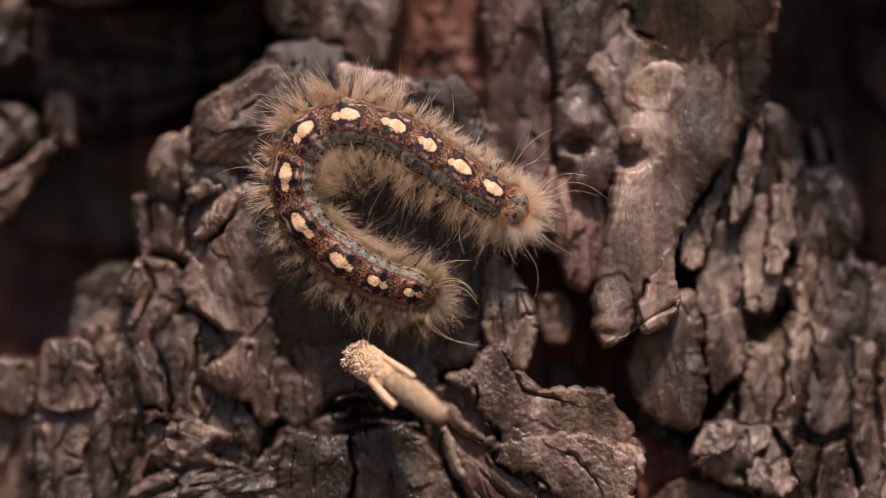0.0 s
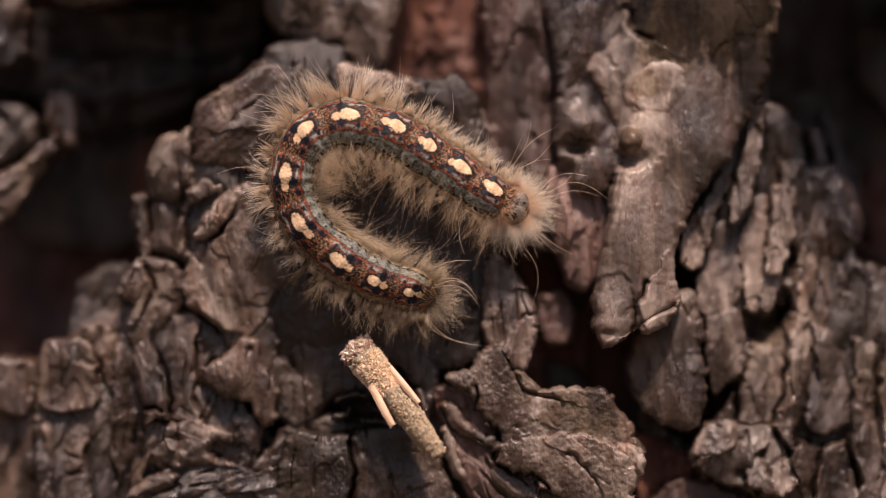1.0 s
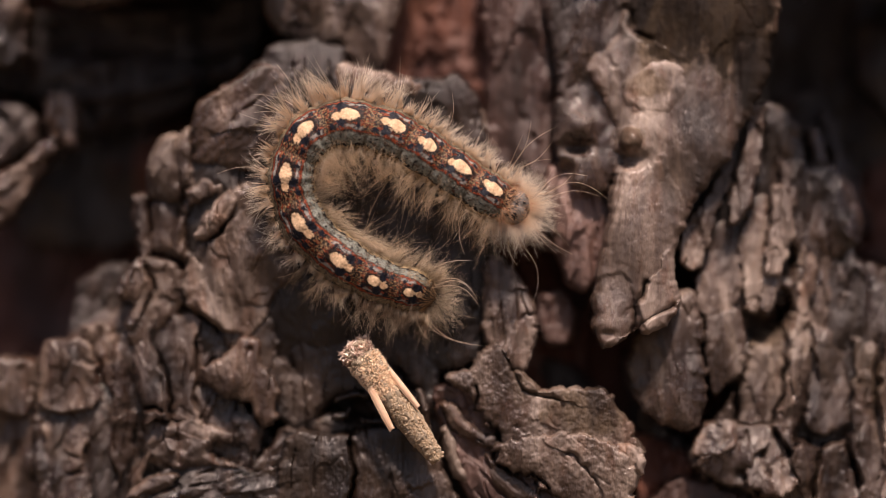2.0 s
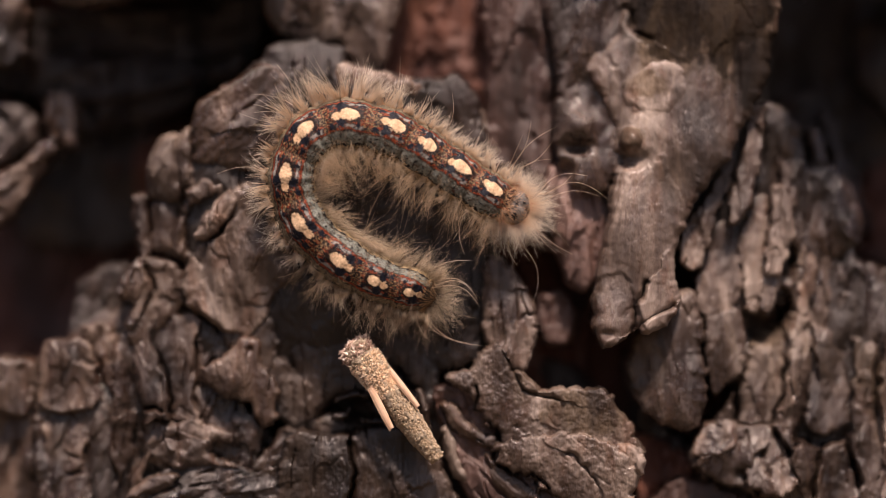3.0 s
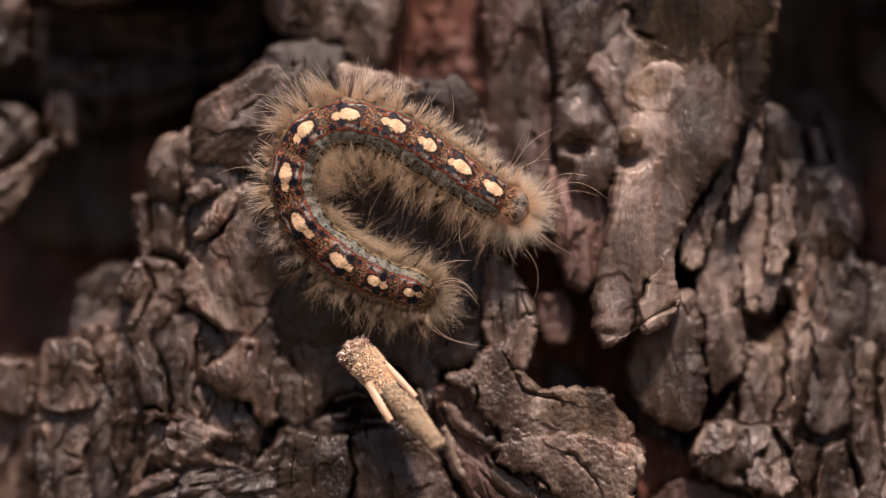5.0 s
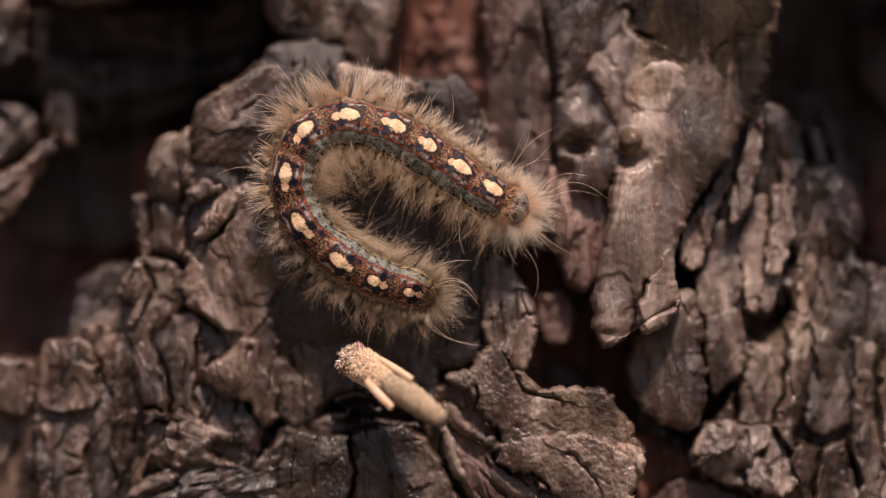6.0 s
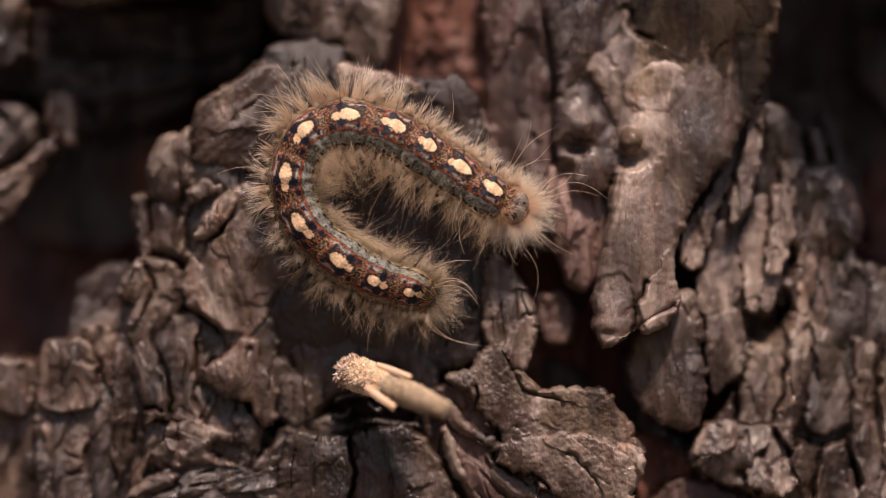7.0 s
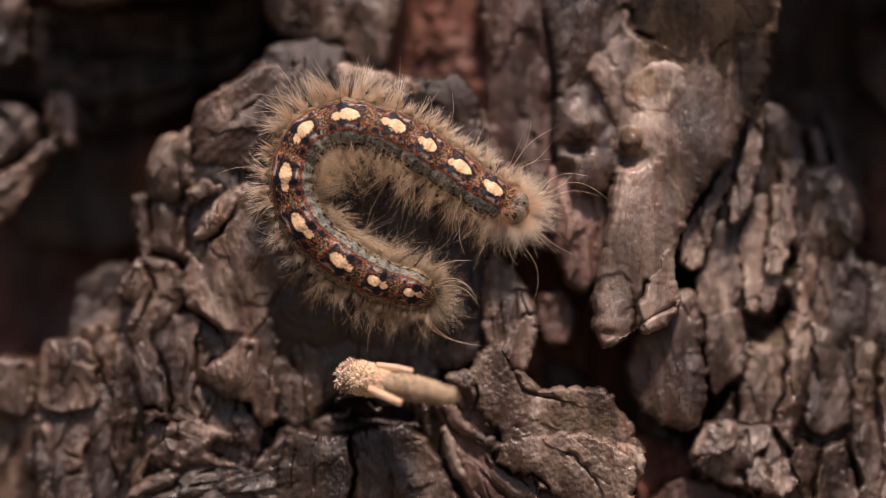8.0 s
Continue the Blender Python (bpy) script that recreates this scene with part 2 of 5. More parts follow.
def crack_depth(u, v, cracks):
    """How far cracks sink into a face, and how far one lip of each stands over the other."""
    sunk, lip = np.zeros_like(u), np.zeros_like(u)
    ju, jv = u + 7 * fbm(u / 34, v / 34, 2, 71), v + 7 * fbm(u / 34, v / 34, 2, 72)
    vary = np.clip(0.85 + 0.5 * fbm(u / 90, v / 90, 2, 73), 0.45, 1.2)
    for k, (line, width, deep) in enumerate(cracks):
        p = np.array(line, float)
        best, side = np.full(u.shape, 1e9), np.zeros_like(u)
        for a, b in zip(p[:-1], p[1:]):
            d = b - a
            w = np.clip(((ju - a[0]) * d[0] + (jv - a[1]) * d[1]) / (d @ d), 0, 1)
            r = np.hypot(ju - a[0] - w * d[0], jv - a[1] - w * d[1])
            m = r < best
            best[m] = r[m]
            side[m] = np.sign((ju - a[0]) * d[1] - (jv - a[1]) * d[0])[m]
        sunk = np.maximum(sunk, 0.75 * deep * vary * np.exp(-(best / (0.9 * width)) ** 2))
        lip = lip + (0.28 if k % 2 else -0.28) * side * np.exp(-best / 30) * min(deep, 1.5)
    return sunk - lip


def strip(*knots):
    """The outline of a long flake from its middle line: u, v and width at each knot."""
    p = np.array(knots, float)
    t = np.gradient(p[:, :2], axis=0)
    t /= np.hypot(t[:, 0], t[:, 1])[:, None]
    off = np.stack([-t[:, 1], t[:, 0]], 1) * p[:, 2:] / 2
    return np.concatenate([p[:, :2] + off, (p[:, :2] - off)[::-1]]).tolist()


# ---- the trunk ----
trunk = thing("tree_trunk", "old conifer trunk with thick flaking grey and reddish bark", "tree trunk", kind="structure")
SEED = [0]


def plate(points, depth, mat=GREY, slope=(0, 0), relief=1.0, levels=5, size=70, stretch=2.2, lean=0, rounding=2.5, crown=0.2,
          rag=5.0, thick=4.0, under=8.0, step=3.5, grow=4.0, rough=1.0, lip=0.45, fibre=0.9, cracks=(), bumps=(), dents=(), stain_shade=(), label=""):
    """One plate of bark: an outline with a layered, cracked face, worn edges and a rough flank that goes back under it."""
    SEED[0] += 1
    seed = SEED[0]
    step = step * 0.72
    line = drawn(points, rag, seed, grow)
    lo, hi = line.min(0), line.max(0)
    us, vs = np.arange(lo[0] - step, hi[0] + 2 * step, step), np.arange(lo[1] - step, hi[1] + 2 * step, step)
    u, v = np.meshgrid(us, vs)
    shape = u.shape
    sd, near = inside_distance(u, v, line)
    out = (sd > 0) & (sd < 1.1 * step)
    away = np.stack([u.ravel(), v.ravel()], 1) - near
    away = away / np.maximum(np.abs(sd), 1e-6)[:, None] * np.where(sd > 0, 1, -1)[:, None]
    pu, pv = u.ravel().copy(), v.ravel().copy()
    pu[out], pv[out] = near[out, 0], near[out, 1]
    keep = sd < 1.1 * step
    e = np.maximum(-sd, 0)
    cu, cv = (lo + hi) / 2
    h = slope[0] * (pu - cu) / 100 + slope[1] * (pv - cv) / 100
    h = h + crown * (1 - np.exp(-e / 36)) + lip * (1 - np.exp(-e / rounding))
    h = h + 0.28 * relief * fbm(pu / size / 1.3, pv / size / 1.3 / stretch, 2, seed + 20)
    inset = 0.35 * (1 - np.exp(-e / 45)) - 0.3
    h = h + 0.46 * relief * layers(pu, pv, seed, lean, size * 1.5, stretch, levels, inset)
    h = h + 0.14 * relief * flakes(pu, pv, seed + 90, lean + 6, size, 1.2 + 0.4 * stretch)
    across, down = pu * math.cos(radians(lean)) + pv * math.sin(radians(lean)), pv * math.cos(radians(lean)) - pu * math.sin(radians(lean))
    across = across + 5 * fbm(pu / 60, pv / 60, 2, seed + 97)
    h = h + 0.10 * relief * layers(pu, pv, seed + 96, lean + 8, size * 0.55, stretch * 1.5, 4)
    h = h + fibre * (0.03 * fbm(across / 7, down / 70, 3, seed + 95) + 0.08 * fbm(across / 26, down / 180, 2, seed + 98))
    h = h - fibre * 0.22 * smooth(0.07, 0.0, np.abs(fbm(across / 46, down / 320, 2, seed + 99, 0.35))) * smooth(-0.1, 0.2, fbm(pu / 50, pv / 80, 2, seed + 94))
    h = h + rough * 0.026 * fbm(pu / 12, pv / 17, 4, seed + 30, 0.62) - rough * 0.012 * smooth(0.18, 0.42, fbm(pu / 8, pv / 9, 3, seed + 31, 0.6))
    h = h - crack_depth(pu, pv, cracks)
    for bu, bv, br, bh in bumps:
        h = h + bh * np.sqrt(np.clip(1 - ((pu - bu) ** 2 + (pv - bv) ** 2) / br ** 2, 0, 1))
    for bu, bv, ru, rv_, deep in dents:
        h = h - deep * np.exp(-((pu - bu) / ru) ** 2 - ((pv - bv) / rv_) ** 2)
    d = depth - h + 0.9
    idx = np.arange(u.size).reshape(shape)
    quads = np.stack([idx[:-1, :-1], idx[1:, :-1], idx[1:, 1:], idx[:-1, 1:]], -1).reshape(-1, 4)
    quads = quads[keep[quads].all(1)]
    edges = np.concatenate([quads[:, [i, (i + 1) % 4]] for i in range(4)])
    key = np.sort(edges, 1)
    key = key[:, 0].astype(np.int64) * u.size + key[:, 1]
    _, first, count = np.unique(key, return_index=True, return_counts=True)
    rim = edges[first[count == 1]]
    used = np.unique(quads)
    order = np.full(u.size, -1)
    order[used] = np.arange(len(used))
    x, y, z = spot(pu[used], pv[used], d[used])
    verts = [np.stack([x, y, z], 1)]
    faces = order[quads].tolist()
    rv = np.unique(rim)
    base = len(used)
    prev = order.copy()
    for back_by, tuck in ((0.12, -1.0), (0.45, 0.35), (1.0, 1.0)):
        wob = fbm(pu[rv] / 12, pv[rv] / 12 + back_by * 9, 3, seed + 60)
        ru, rvv = pu[rv] - away[rv, 0] * (under * tuck * (1 if tuck > 0 else 0.15) + 3 * wob), pv[rv] - away[rv, 1] * (under * tuck * (1 if tuck > 0 else 0.15) + 3 * wob)
        x, y, z = spot(ru, rvv, d[rv] + 0.0)
        y = y + back_by * thick * 0.001
        verts.append(np.stack([x, y, z], 1))
        cur = np.full(u.size, -1)
        cur[rv] = base + np.arange(len(rv))
        base += len(rv)
        faces += np.stack([prev[rim[:, 1]], prev[rim[:, 0]], cur[rim[:, 0]], cur[rim[:, 1]]], 1).tolist()
        prev = cur
    me = mesh_of("bark_plate", np.concatenate(verts), faces, mat)
    me.set_sharp_from_angle(angle=radians(55))
    # dark patches: stains, and shade painted into some places
    if stain_shade:
        darkening = np.zeros(len(me.vertices))
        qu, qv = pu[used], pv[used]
        for bu, bv, ru, rw, amount in stain_shade:
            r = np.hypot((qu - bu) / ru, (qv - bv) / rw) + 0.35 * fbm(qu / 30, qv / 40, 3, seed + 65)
            darkening[:len(used)] = np.maximum(darkening[:len(used)], amount * smooth(1.15, 0.75, r))
        coloured(me, darkening, "stain_shade_mask", "FLOAT")
    return part_mesh("bark_plate", me, trunk, label)


def inner_bark():
    """The sheet behind the plates, with hollows, and the round of the trunk beyond it."""
    us, vs = np.arange(-620, 2190, 7.0), np.arange(-560, 1450, 7.0)
    u, v = np.meshgrid(us, vs)
    d = 9.0 + 6.5 * ((u - 784) / 1500) ** 2 * 2
    for hu, hv, ru, rv, deep in ((300, 110, 260, 150, 9), (90, 470, 230, 170, 9), (1440, 90, 150, 220, 9), (1020, 520, 90, 200, 1)):
        d = d + deep * np.exp(-((u - hu) / ru) ** 2 - ((v - hv) / rv) ** 2)
    d = d - 2.6 * layers(u, v, 3, 4, 110, 2.6, 6) - 0.9 * layers(u, v, 4, 0, 36, 3.0, 4) - 0.3 * fbm(u / 16, v / 30, 4, 5)
    x, y, z = spot(u, v, d)
    idx = np.arange(u.size).reshape(u.shape)
    quads = np.stack([idx[:-1, :-1], idx[1:, :-1], idx[1:, 1:], idx[:-1, 1:]], -1).reshape(-1, 4)
    me = mesh_of("inner_bark", np.stack([x.ravel(), y.ravel(), z.ravel()], 1), quads.tolist(), RUST)
    part_mesh("inner_bark", me, trunk, "reddish-brown corky inner bark")
    fine = np.concatenate([np.arange(-1.02, -0.1, 0.012), np.arange(-0.1, 0.1, 0.0015), np.arange(0.1, 1.6, 0.012)])
    a, zz = np.meshgrid(np.linspace(0, 2 * np.pi, 481), fine)
    arc = a * 0.11 / STEP
    r = 0.11 + 0.005 * layers(arc, zz / STEP, 11, 0, 260, 3.0, 4) + 0.0015 * fbm(arc / 120, zz / STEP / 260, 3, 12)
    near = np.clip(1.3 - np.hypot((a - np.pi) * 0.11 / 0.042, zz / 0.034) ** 6, 0, 1)
    r = (r - 0.013 * near) * (1 + 0.25 * smooth(-0.7, -1.02, zz) ** 2) * (1 - 0.06 * smooth(0.1, 1.6, zz)) * np.where(zz > 1.585, 0.02, 1)
    verts = np.stack([-r * np.sin(a), 0.122 + r * np.cos(a), zz], -1).reshape(-1, 3)
    idx = np.arange(a.size).reshape(a.shape)
    quads = np.stack([idx[:-1, :-1], idx[:-1, 1:], idx[1:, 1:], idx[1:, :-1]], -1).reshape(-1, 4)
    me = mesh_of("trunk_wood", verts, quads.tolist(), BROWN)
    part_mesh("trunk_wood", me, trunk, "rough brown bark round the rest of the trunk")


inner_bark()


def ground_sheet():
    n = 141
    g = np.sign(np.linspace(-1, 1, n)) * np.abs(np.linspace(-1, 1, n)) ** 3.5
    x, y = np.meshgrid(g * 600, g * 600)
    z = -1.0 + 0.03 * fbm(x * 1.5, y * 1.5, 3, 21)
    idx = np.arange(x.size).reshape(x.shape)
    quads = np.stack([idx[:-1, :-1], idx[:-1, 1:], idx[1:, 1:], idx[1:, :-1]], -1).reshape(-1, 4)
    ob = new("ground", mesh_of("ground", np.stack([x.ravel(), y.ravel(), z.ravel()], 1), quads.tolist(), SOIL))
    tagged(ob, "brown leaf litter on the ground round the trunk", "ground", kind="structure")


ground_sheet()

# ---- bark plates, from the back forwards ----
# red cork in the open valley above the caterpillar
plate([(690, -60), (960, -60), (980, 60), (960, 200), (900, 330), (860, 260), (830, 170), (700, 160), (670, 110)], 7.5, RUST, relief=0.25, fibre=0.3, size=90, levels=4, step=5, grow=30)
plate([(860, -60), (990, -60), (990, 120), (985, 260), (1040, 340), (1060, 420), (990, 440), (900, 380), (870, 260), (880, 120)], 4.8, MAROON, relief=1.4, size=45, levels=4, stretch=3, step=4.5, grow=16)
plate([(465, -60), (730, -60), (712, 10), (690, 70), (680, 120), (640, 130), (600, 70), (540, 70), (495, 60), (470, 20)], 5.0, GREY, relief=1.4, size=60, step=4.5)
# upper corner pieces by the dark hollow
plate([(-60, -60), (60, -60), (50, 20), (45, 60), (40, 100), (0, 120), (-60, 120)], 6.0, BROWN, relief=1.4, size=40, step=5)
plate([(60, -60), (250, -60), (220, 0), (150, 8), (100, 2)], 4.0, GREY, step=5)
# floor of the hollow, its shade put into a dark umber
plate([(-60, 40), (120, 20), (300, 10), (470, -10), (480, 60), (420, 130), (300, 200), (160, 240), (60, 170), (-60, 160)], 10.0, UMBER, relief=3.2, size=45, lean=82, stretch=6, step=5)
plate([(86, 168), (112, 164), (132, 176), (134, 255), (104, 264), (84, 232)], 6.4, BROWN, relief=1.2, size=36, step=4)
plate([(104, 236), (100, 262), (82, 290), (52, 330), (26, 372), (0, 398), (-60, 420), (-60, 330), (0, 308), (40, 290), (70, 256)], 5.2, BROWN, relief=1.2, size=40, lean=45, stretch=3, step=4)
plate([(-60, 170), (30, 184), (62, 212), (66, 246), (42, 274), (0, 292), (-60, 310)], 7.0, SEPIA, relief=1.8, size=34, step=4)
# right gutter and its dim strips, their shade put into the dark bark colours
plate([(1330, -60), (1640, -60), (1640, 420), (1560, 430), (1520, 330), (1440, 280), (1330, 260)], 13.0, SHADED, relief=1.4, size=36, stretch=5, step=5)
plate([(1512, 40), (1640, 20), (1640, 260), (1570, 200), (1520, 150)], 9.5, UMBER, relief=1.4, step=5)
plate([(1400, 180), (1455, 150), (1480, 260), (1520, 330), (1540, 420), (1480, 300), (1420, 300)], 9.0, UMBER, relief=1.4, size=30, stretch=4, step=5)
# lumps in the valley between the plates
plate([(862, 455), (905, 480), (935, 535), (945, 600), (925, 650), (890, 640), (860, 590)], 2.5, SILVER, relief=1.4, size=36, stretch=3, step=3.5, grow=8, slope=(0, 0.4))
plate([(955, 525), (1000, 520), (1025, 560), (1010, 610), (970, 610), (950, 570)], 5.0, MAROON, relief=1.4, size=40, step=4, grow=3)
plate([(985, 300), (1040, 330), (1075, 400), (1060, 470), (1030, 500), (1000, 440), (980, 370)], 3.4, ROSY, relief=1.4, size=40, stretch=3, step=4, grow=20)
# valley floor: a near-black plate in place of its shade
plate([(930, 620), (1000, 640), (1060, 690), (1020, 720), (960, 710), (910, 670)], 7.5, SHADED, relief=1.4, size=36, step=4, grow=3)
# dim block in the left hollow, and plates with the hollow's shade in their colour
plate([(90, 236), (250, 210), (280, 300), (262, 400), (190, 430), (40, 410), (60, 320)], 13.0, SHADED, relief=1.2, size=60, step=5, grow=20)
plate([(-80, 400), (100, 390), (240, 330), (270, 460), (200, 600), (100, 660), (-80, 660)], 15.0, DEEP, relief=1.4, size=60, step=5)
plate([(140, 500), (190, 470), (250, 470), (240, 540), (215, 600), (180, 640), (120, 620), (130, 560)], 6.0, SEPIA, relief=1.4, size=40, step=4.5)

# sheets of older bark that the plates grow from
plate([(190, 560), (340, 480), (420, 640), (500, 800), (640, 830), (760, 800), (880, 650), (1000, 720), (1120, 760), (1130, 960), (-80, 960), (-80, 760), (60, 640)], 5.4, BROWN, relief=1.4, size=50, levels=6, step=4, rag=9)
plate([(1190, 400), (1330, 180), (1400, 200), (1430, 300), (1490, 420), (1540, 490), (1640, 520), (1640, 960), (1260, 960), (1240, 800), (1280, 700), (1180, 600), (1180, 480)], 4.5, SEPIA, relief=1.4, size=36, stretch=3.4, levels=6, step=4, lean=6, rag=9,
      dents=[(1212, 488, 16, 34, 5.0), (1354, 578, 34, 24, 2.6), (1386, 545, 13, 26, 2.6), (1390, 462, 14, 26, 1.5), (1276, 712, 30, 30, 2.4)])
# unseen ledge above, added to throw shade into the dark hollow
plate([(70, -260), (520, -260), (500, -60), (380, -22), (240, -14), (90, -22)], 2.5, BROWN, relief=1.4, step=8, thick=14, under=20)
# and another unseen one, added to shade the gutter beyond the large plate
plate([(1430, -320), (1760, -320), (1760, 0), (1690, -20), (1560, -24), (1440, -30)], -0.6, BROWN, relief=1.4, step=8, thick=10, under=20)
# columns on the left
plate([(-60, 640), (40, 634), (66, 654), (62, 700), (40, 738), (0, 730), (-60, 740)], 4.2, SEPIA, relief=1.0, size=46, crown=0.2, step=4, thick=5)
plate([(-60, 750), (70, 740), (80, 800), (70, 940), (-60, 940)], 9.0, BROWN, relief=1.4, size=40, step=5)
plate([(66, 620), (200, 590), (340, 570), (360, 760), (262, 960), (60, 960)], 4.1, SEPIA, relief=1.3, size=44, stretch=3, step=4)
plate([(78, 612), (130, 596), (160, 612), (205, 598), (226, 600), (250, 570), (290, 560), (350, 556), (374, 600), (358, 660), (364, 720), (350, 765), (268, 790), (258, 830), (215, 905), (205, 960), (66, 960), (74, 850), (84, 790), (70, 735), (74, 660)],
      3.2, BROWN, slope=(0.3, 0.15), relief=1.1, size=60, stretch=3.0, levels=5, step=2.8, rag=6, fibre=1.0, lip=0.3, rounding=1.8,
      cracks=[([(160, 600), (172, 640), (186, 690), (164, 738), (156, 800), (162, 850), (158, 960)], 6, 1.1), ([(222, 600), (234, 680), (250, 730), (246, 800), (214, 880)], 8, 1.7),
              ([(274, 570), (272, 610), (282, 640), (298, 670), (302, 745)], 4, 1.3), ([(66, 724), (100, 738), (150, 730)], 6, 1.8), ([(250, 728), (275, 724), (288, 728)], 4, 1.6), ([(280, 748), (305, 748)], 4, 1.4), ([(130, 632), (150, 646), (172, 642)], 5, 0.8),
              ([(192, 700), (190, 800), (208, 850)], 5, 0.9), ([(352, 600), (344, 680), (354, 740)], 5, 1.0), ([(90, 800), (140, 806)], 5, 0.25), ([(90, 846), (144, 840)], 5, 0.25)],
      dents=[(232, 680, 12, 80, 0.5)])
plate([(140, 590), (160, 575), (196, 580), (200, 620), (180, 640), (158, 620)], 4.0, BROWN, relief=1.0, size=30, step=3.5, thick=3)
plate([(248, 462), (300, 470), (324, 500), (316, 540), (290, 566), (262, 600), (232, 612), (226, 572), (246, 548), (240, 522), (212, 526), (222, 494)], 3.1, BROWN, relief=1.2, size=42, stretch=2.0, step=2.8, crown=0.1, lip=0.2, thick=5, grow=8,
      dents=[(262, 522, 14, 22, 0.25)], cracks=[([(262, 480), (270, 520), (250, 556)], 5, 0.7)])
# shade of the gap, painted as a near-black plate
plate([(208, 536), (232, 530), (244, 556), (238, 590), (224, 600), (214, 570)], 7.5, SHADED, relief=0.7, size=30, step=4)
plate([(252, 746), (300, 756), (345, 750), (364, 786), (322, 802), (292, 832), (262, 812), (250, 780)], 3.0, GREY, slope=(0, 0.4), lip=0.25, fibre=0.5, relief=0.9, size=44, stretch=1, step=3, thick=3)
plate([(235, 345), (258, 340), (262, 400), (266, 450), (250, 455), (238, 390)], 4.0, BROWN, relief=0.8, size=30, step=3)
plate([(330, 236), (300, 250), (296, 300), (290, 440), (302, 456), (340, 470), (420, 450), (480, 400), (480, 300), (400, 230)], 4.2, SEPIA, relief=1.3, size=50, lean=14, step=3, grow=4)
plate([(312, 238), (288, 246), (266, 276), (258, 318), (270, 344), (300, 364), (322, 350), (326, 300), (316, 270)], 3.6, GREY, relief=0.8, size=50, crown=0.6, rounding=6, step=3, thick=5)
plate(strip((294, 352, 40), (290, 400, 44), (288, 446, 34)), 4.0, BROWN, relief=0.8, size=40, crown=0.4, step=3, thick=4)
plate(strip((332, 230, 22), (322, 275, 26), (330, 318, 26), (346, 336, 16)), 3.2, GREY, relief=0.8, size=36, lean=8, crown=0.4, rounding=5, step=3)
plate(strip((336, 350, 14), (322, 400, 20), (316, 444, 24), (340, 456, 12)), 3.4, BROWN, relief=0.9, size=30, lean=16, crown=0.2, step=3)
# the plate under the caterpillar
# umber here: the caterpillar's shade is put into the plate's colour
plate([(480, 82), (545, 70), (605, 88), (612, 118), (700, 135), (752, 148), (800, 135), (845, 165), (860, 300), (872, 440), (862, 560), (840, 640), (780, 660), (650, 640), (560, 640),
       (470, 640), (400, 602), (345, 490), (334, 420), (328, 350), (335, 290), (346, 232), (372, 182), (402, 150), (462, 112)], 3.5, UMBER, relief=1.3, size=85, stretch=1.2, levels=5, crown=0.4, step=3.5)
plate([(350, 190), (402, 152), (462, 118), (500, 130), (520, 190), (500, 260), (440, 300), (380, 296), (338, 280)], 2.7, BROWN, relief=0.9, size=90, lean=50, step=3, thick=3, under=12)
plate([(600, 112), (700, 136), (752, 150), (740, 176), (640, 160), (590, 140)], 2.9, SILVER, relief=0.7, size=40, step=3)
plate([(760, 140), (815, 150), (860, 210), (850, 280), (790, 260), (740, 200)], 4.0, GREY, relief=1.3, size=30, step=3)
plate([(440, 322), (402, 345), (372, 398), (350, 440), (334, 472), (325, 512), (338, 545), (362, 562), (402, 588), (440, 596), (470, 570), (480, 520), (540, 470), (490, 400)], 2.6, GREY, relief=1.3, size=80, stretch=1.4, levels=5, crown=0.1, step=3, lean=-20,
      cracks=[([(350, 425), (372, 420), (392, 404)], 6, 1.2), ([(340, 545), (365, 570), (410, 600)], 6, 1.0)])
plate([(392, 560), (470, 556), (492, 600), (480, 660), (430, 650), (400, 615)], 2.9, SEPIA, relief=0.5, size=50, step=3, crown=0.05, rag=8)
plate([(730, 690), (800, 680), (830, 790), (800, 850), (740, 790)], 3.9, BROWN, relief=1.2, size=40, step=4)
plate([(345, 420), (375, 372), (405, 340), (420, 352), (398, 395), (370, 422)], 2.0, SILVER, relief=0.6, size=30, thick=1.5, step=2.6)
plate([(330, 340), (360, 320), (395, 330), (392, 342), (360, 348), (338, 362)], 2.6, GREY, relief=0.6, size=26, thick=2, step=2.6)

# the lower middle
plate([(350, 560), (402, 596), (450, 606), (520, 600), (620, 570), (760, 600), (775, 660), (768, 720), (742, 765), (700, 752), (640, 752), (600, 772), (530, 757), (492, 742), (470, 700), (400, 640), (352, 620)], 3.3, SEPIA, slope=(0, -0.1), rough=2.2,
      relief=0.5, size=90, stretch=1.0, levels=5, step=3, crown=0.05, cracks=[([(700, 660), (736, 690), (735, 740)], 9, 0.8), ([(570, 730), (600, 712), (640, 704), (660, 740)], 10, 0.8), ([(478, 560), (486, 610), (520, 650)], 5, 0.7), ([(760, 600), (770, 640), (810, 640)], 6, 1.0)],
      dents=[(618, 722, 30, 17, 1.9), (690, 738, 50, 13, 1.7), (520, 660, 20, 14, 0.3), (500, 610, 14, 20, 0.25)])
plate([(395, 640), (362, 650), (366, 676), (402, 700), (440, 713), (456, 732), (463, 752), (486, 745), (482, 712), (490, 682), (455, 648), (458, 604), (430, 600)], 1.9, BROWN, relief=0.5, size=60, thick=2.0, under=14, step=2.6, lip=0.25)
plate([(350, 690), (420, 712), (458, 760), (450, 800), (440, 830), (425, 810), (400, 800), (350, 770), (340, 720)], 2.9, BROWN, relief=1.2, size=36, step=3, grow=12, lip=0.2)
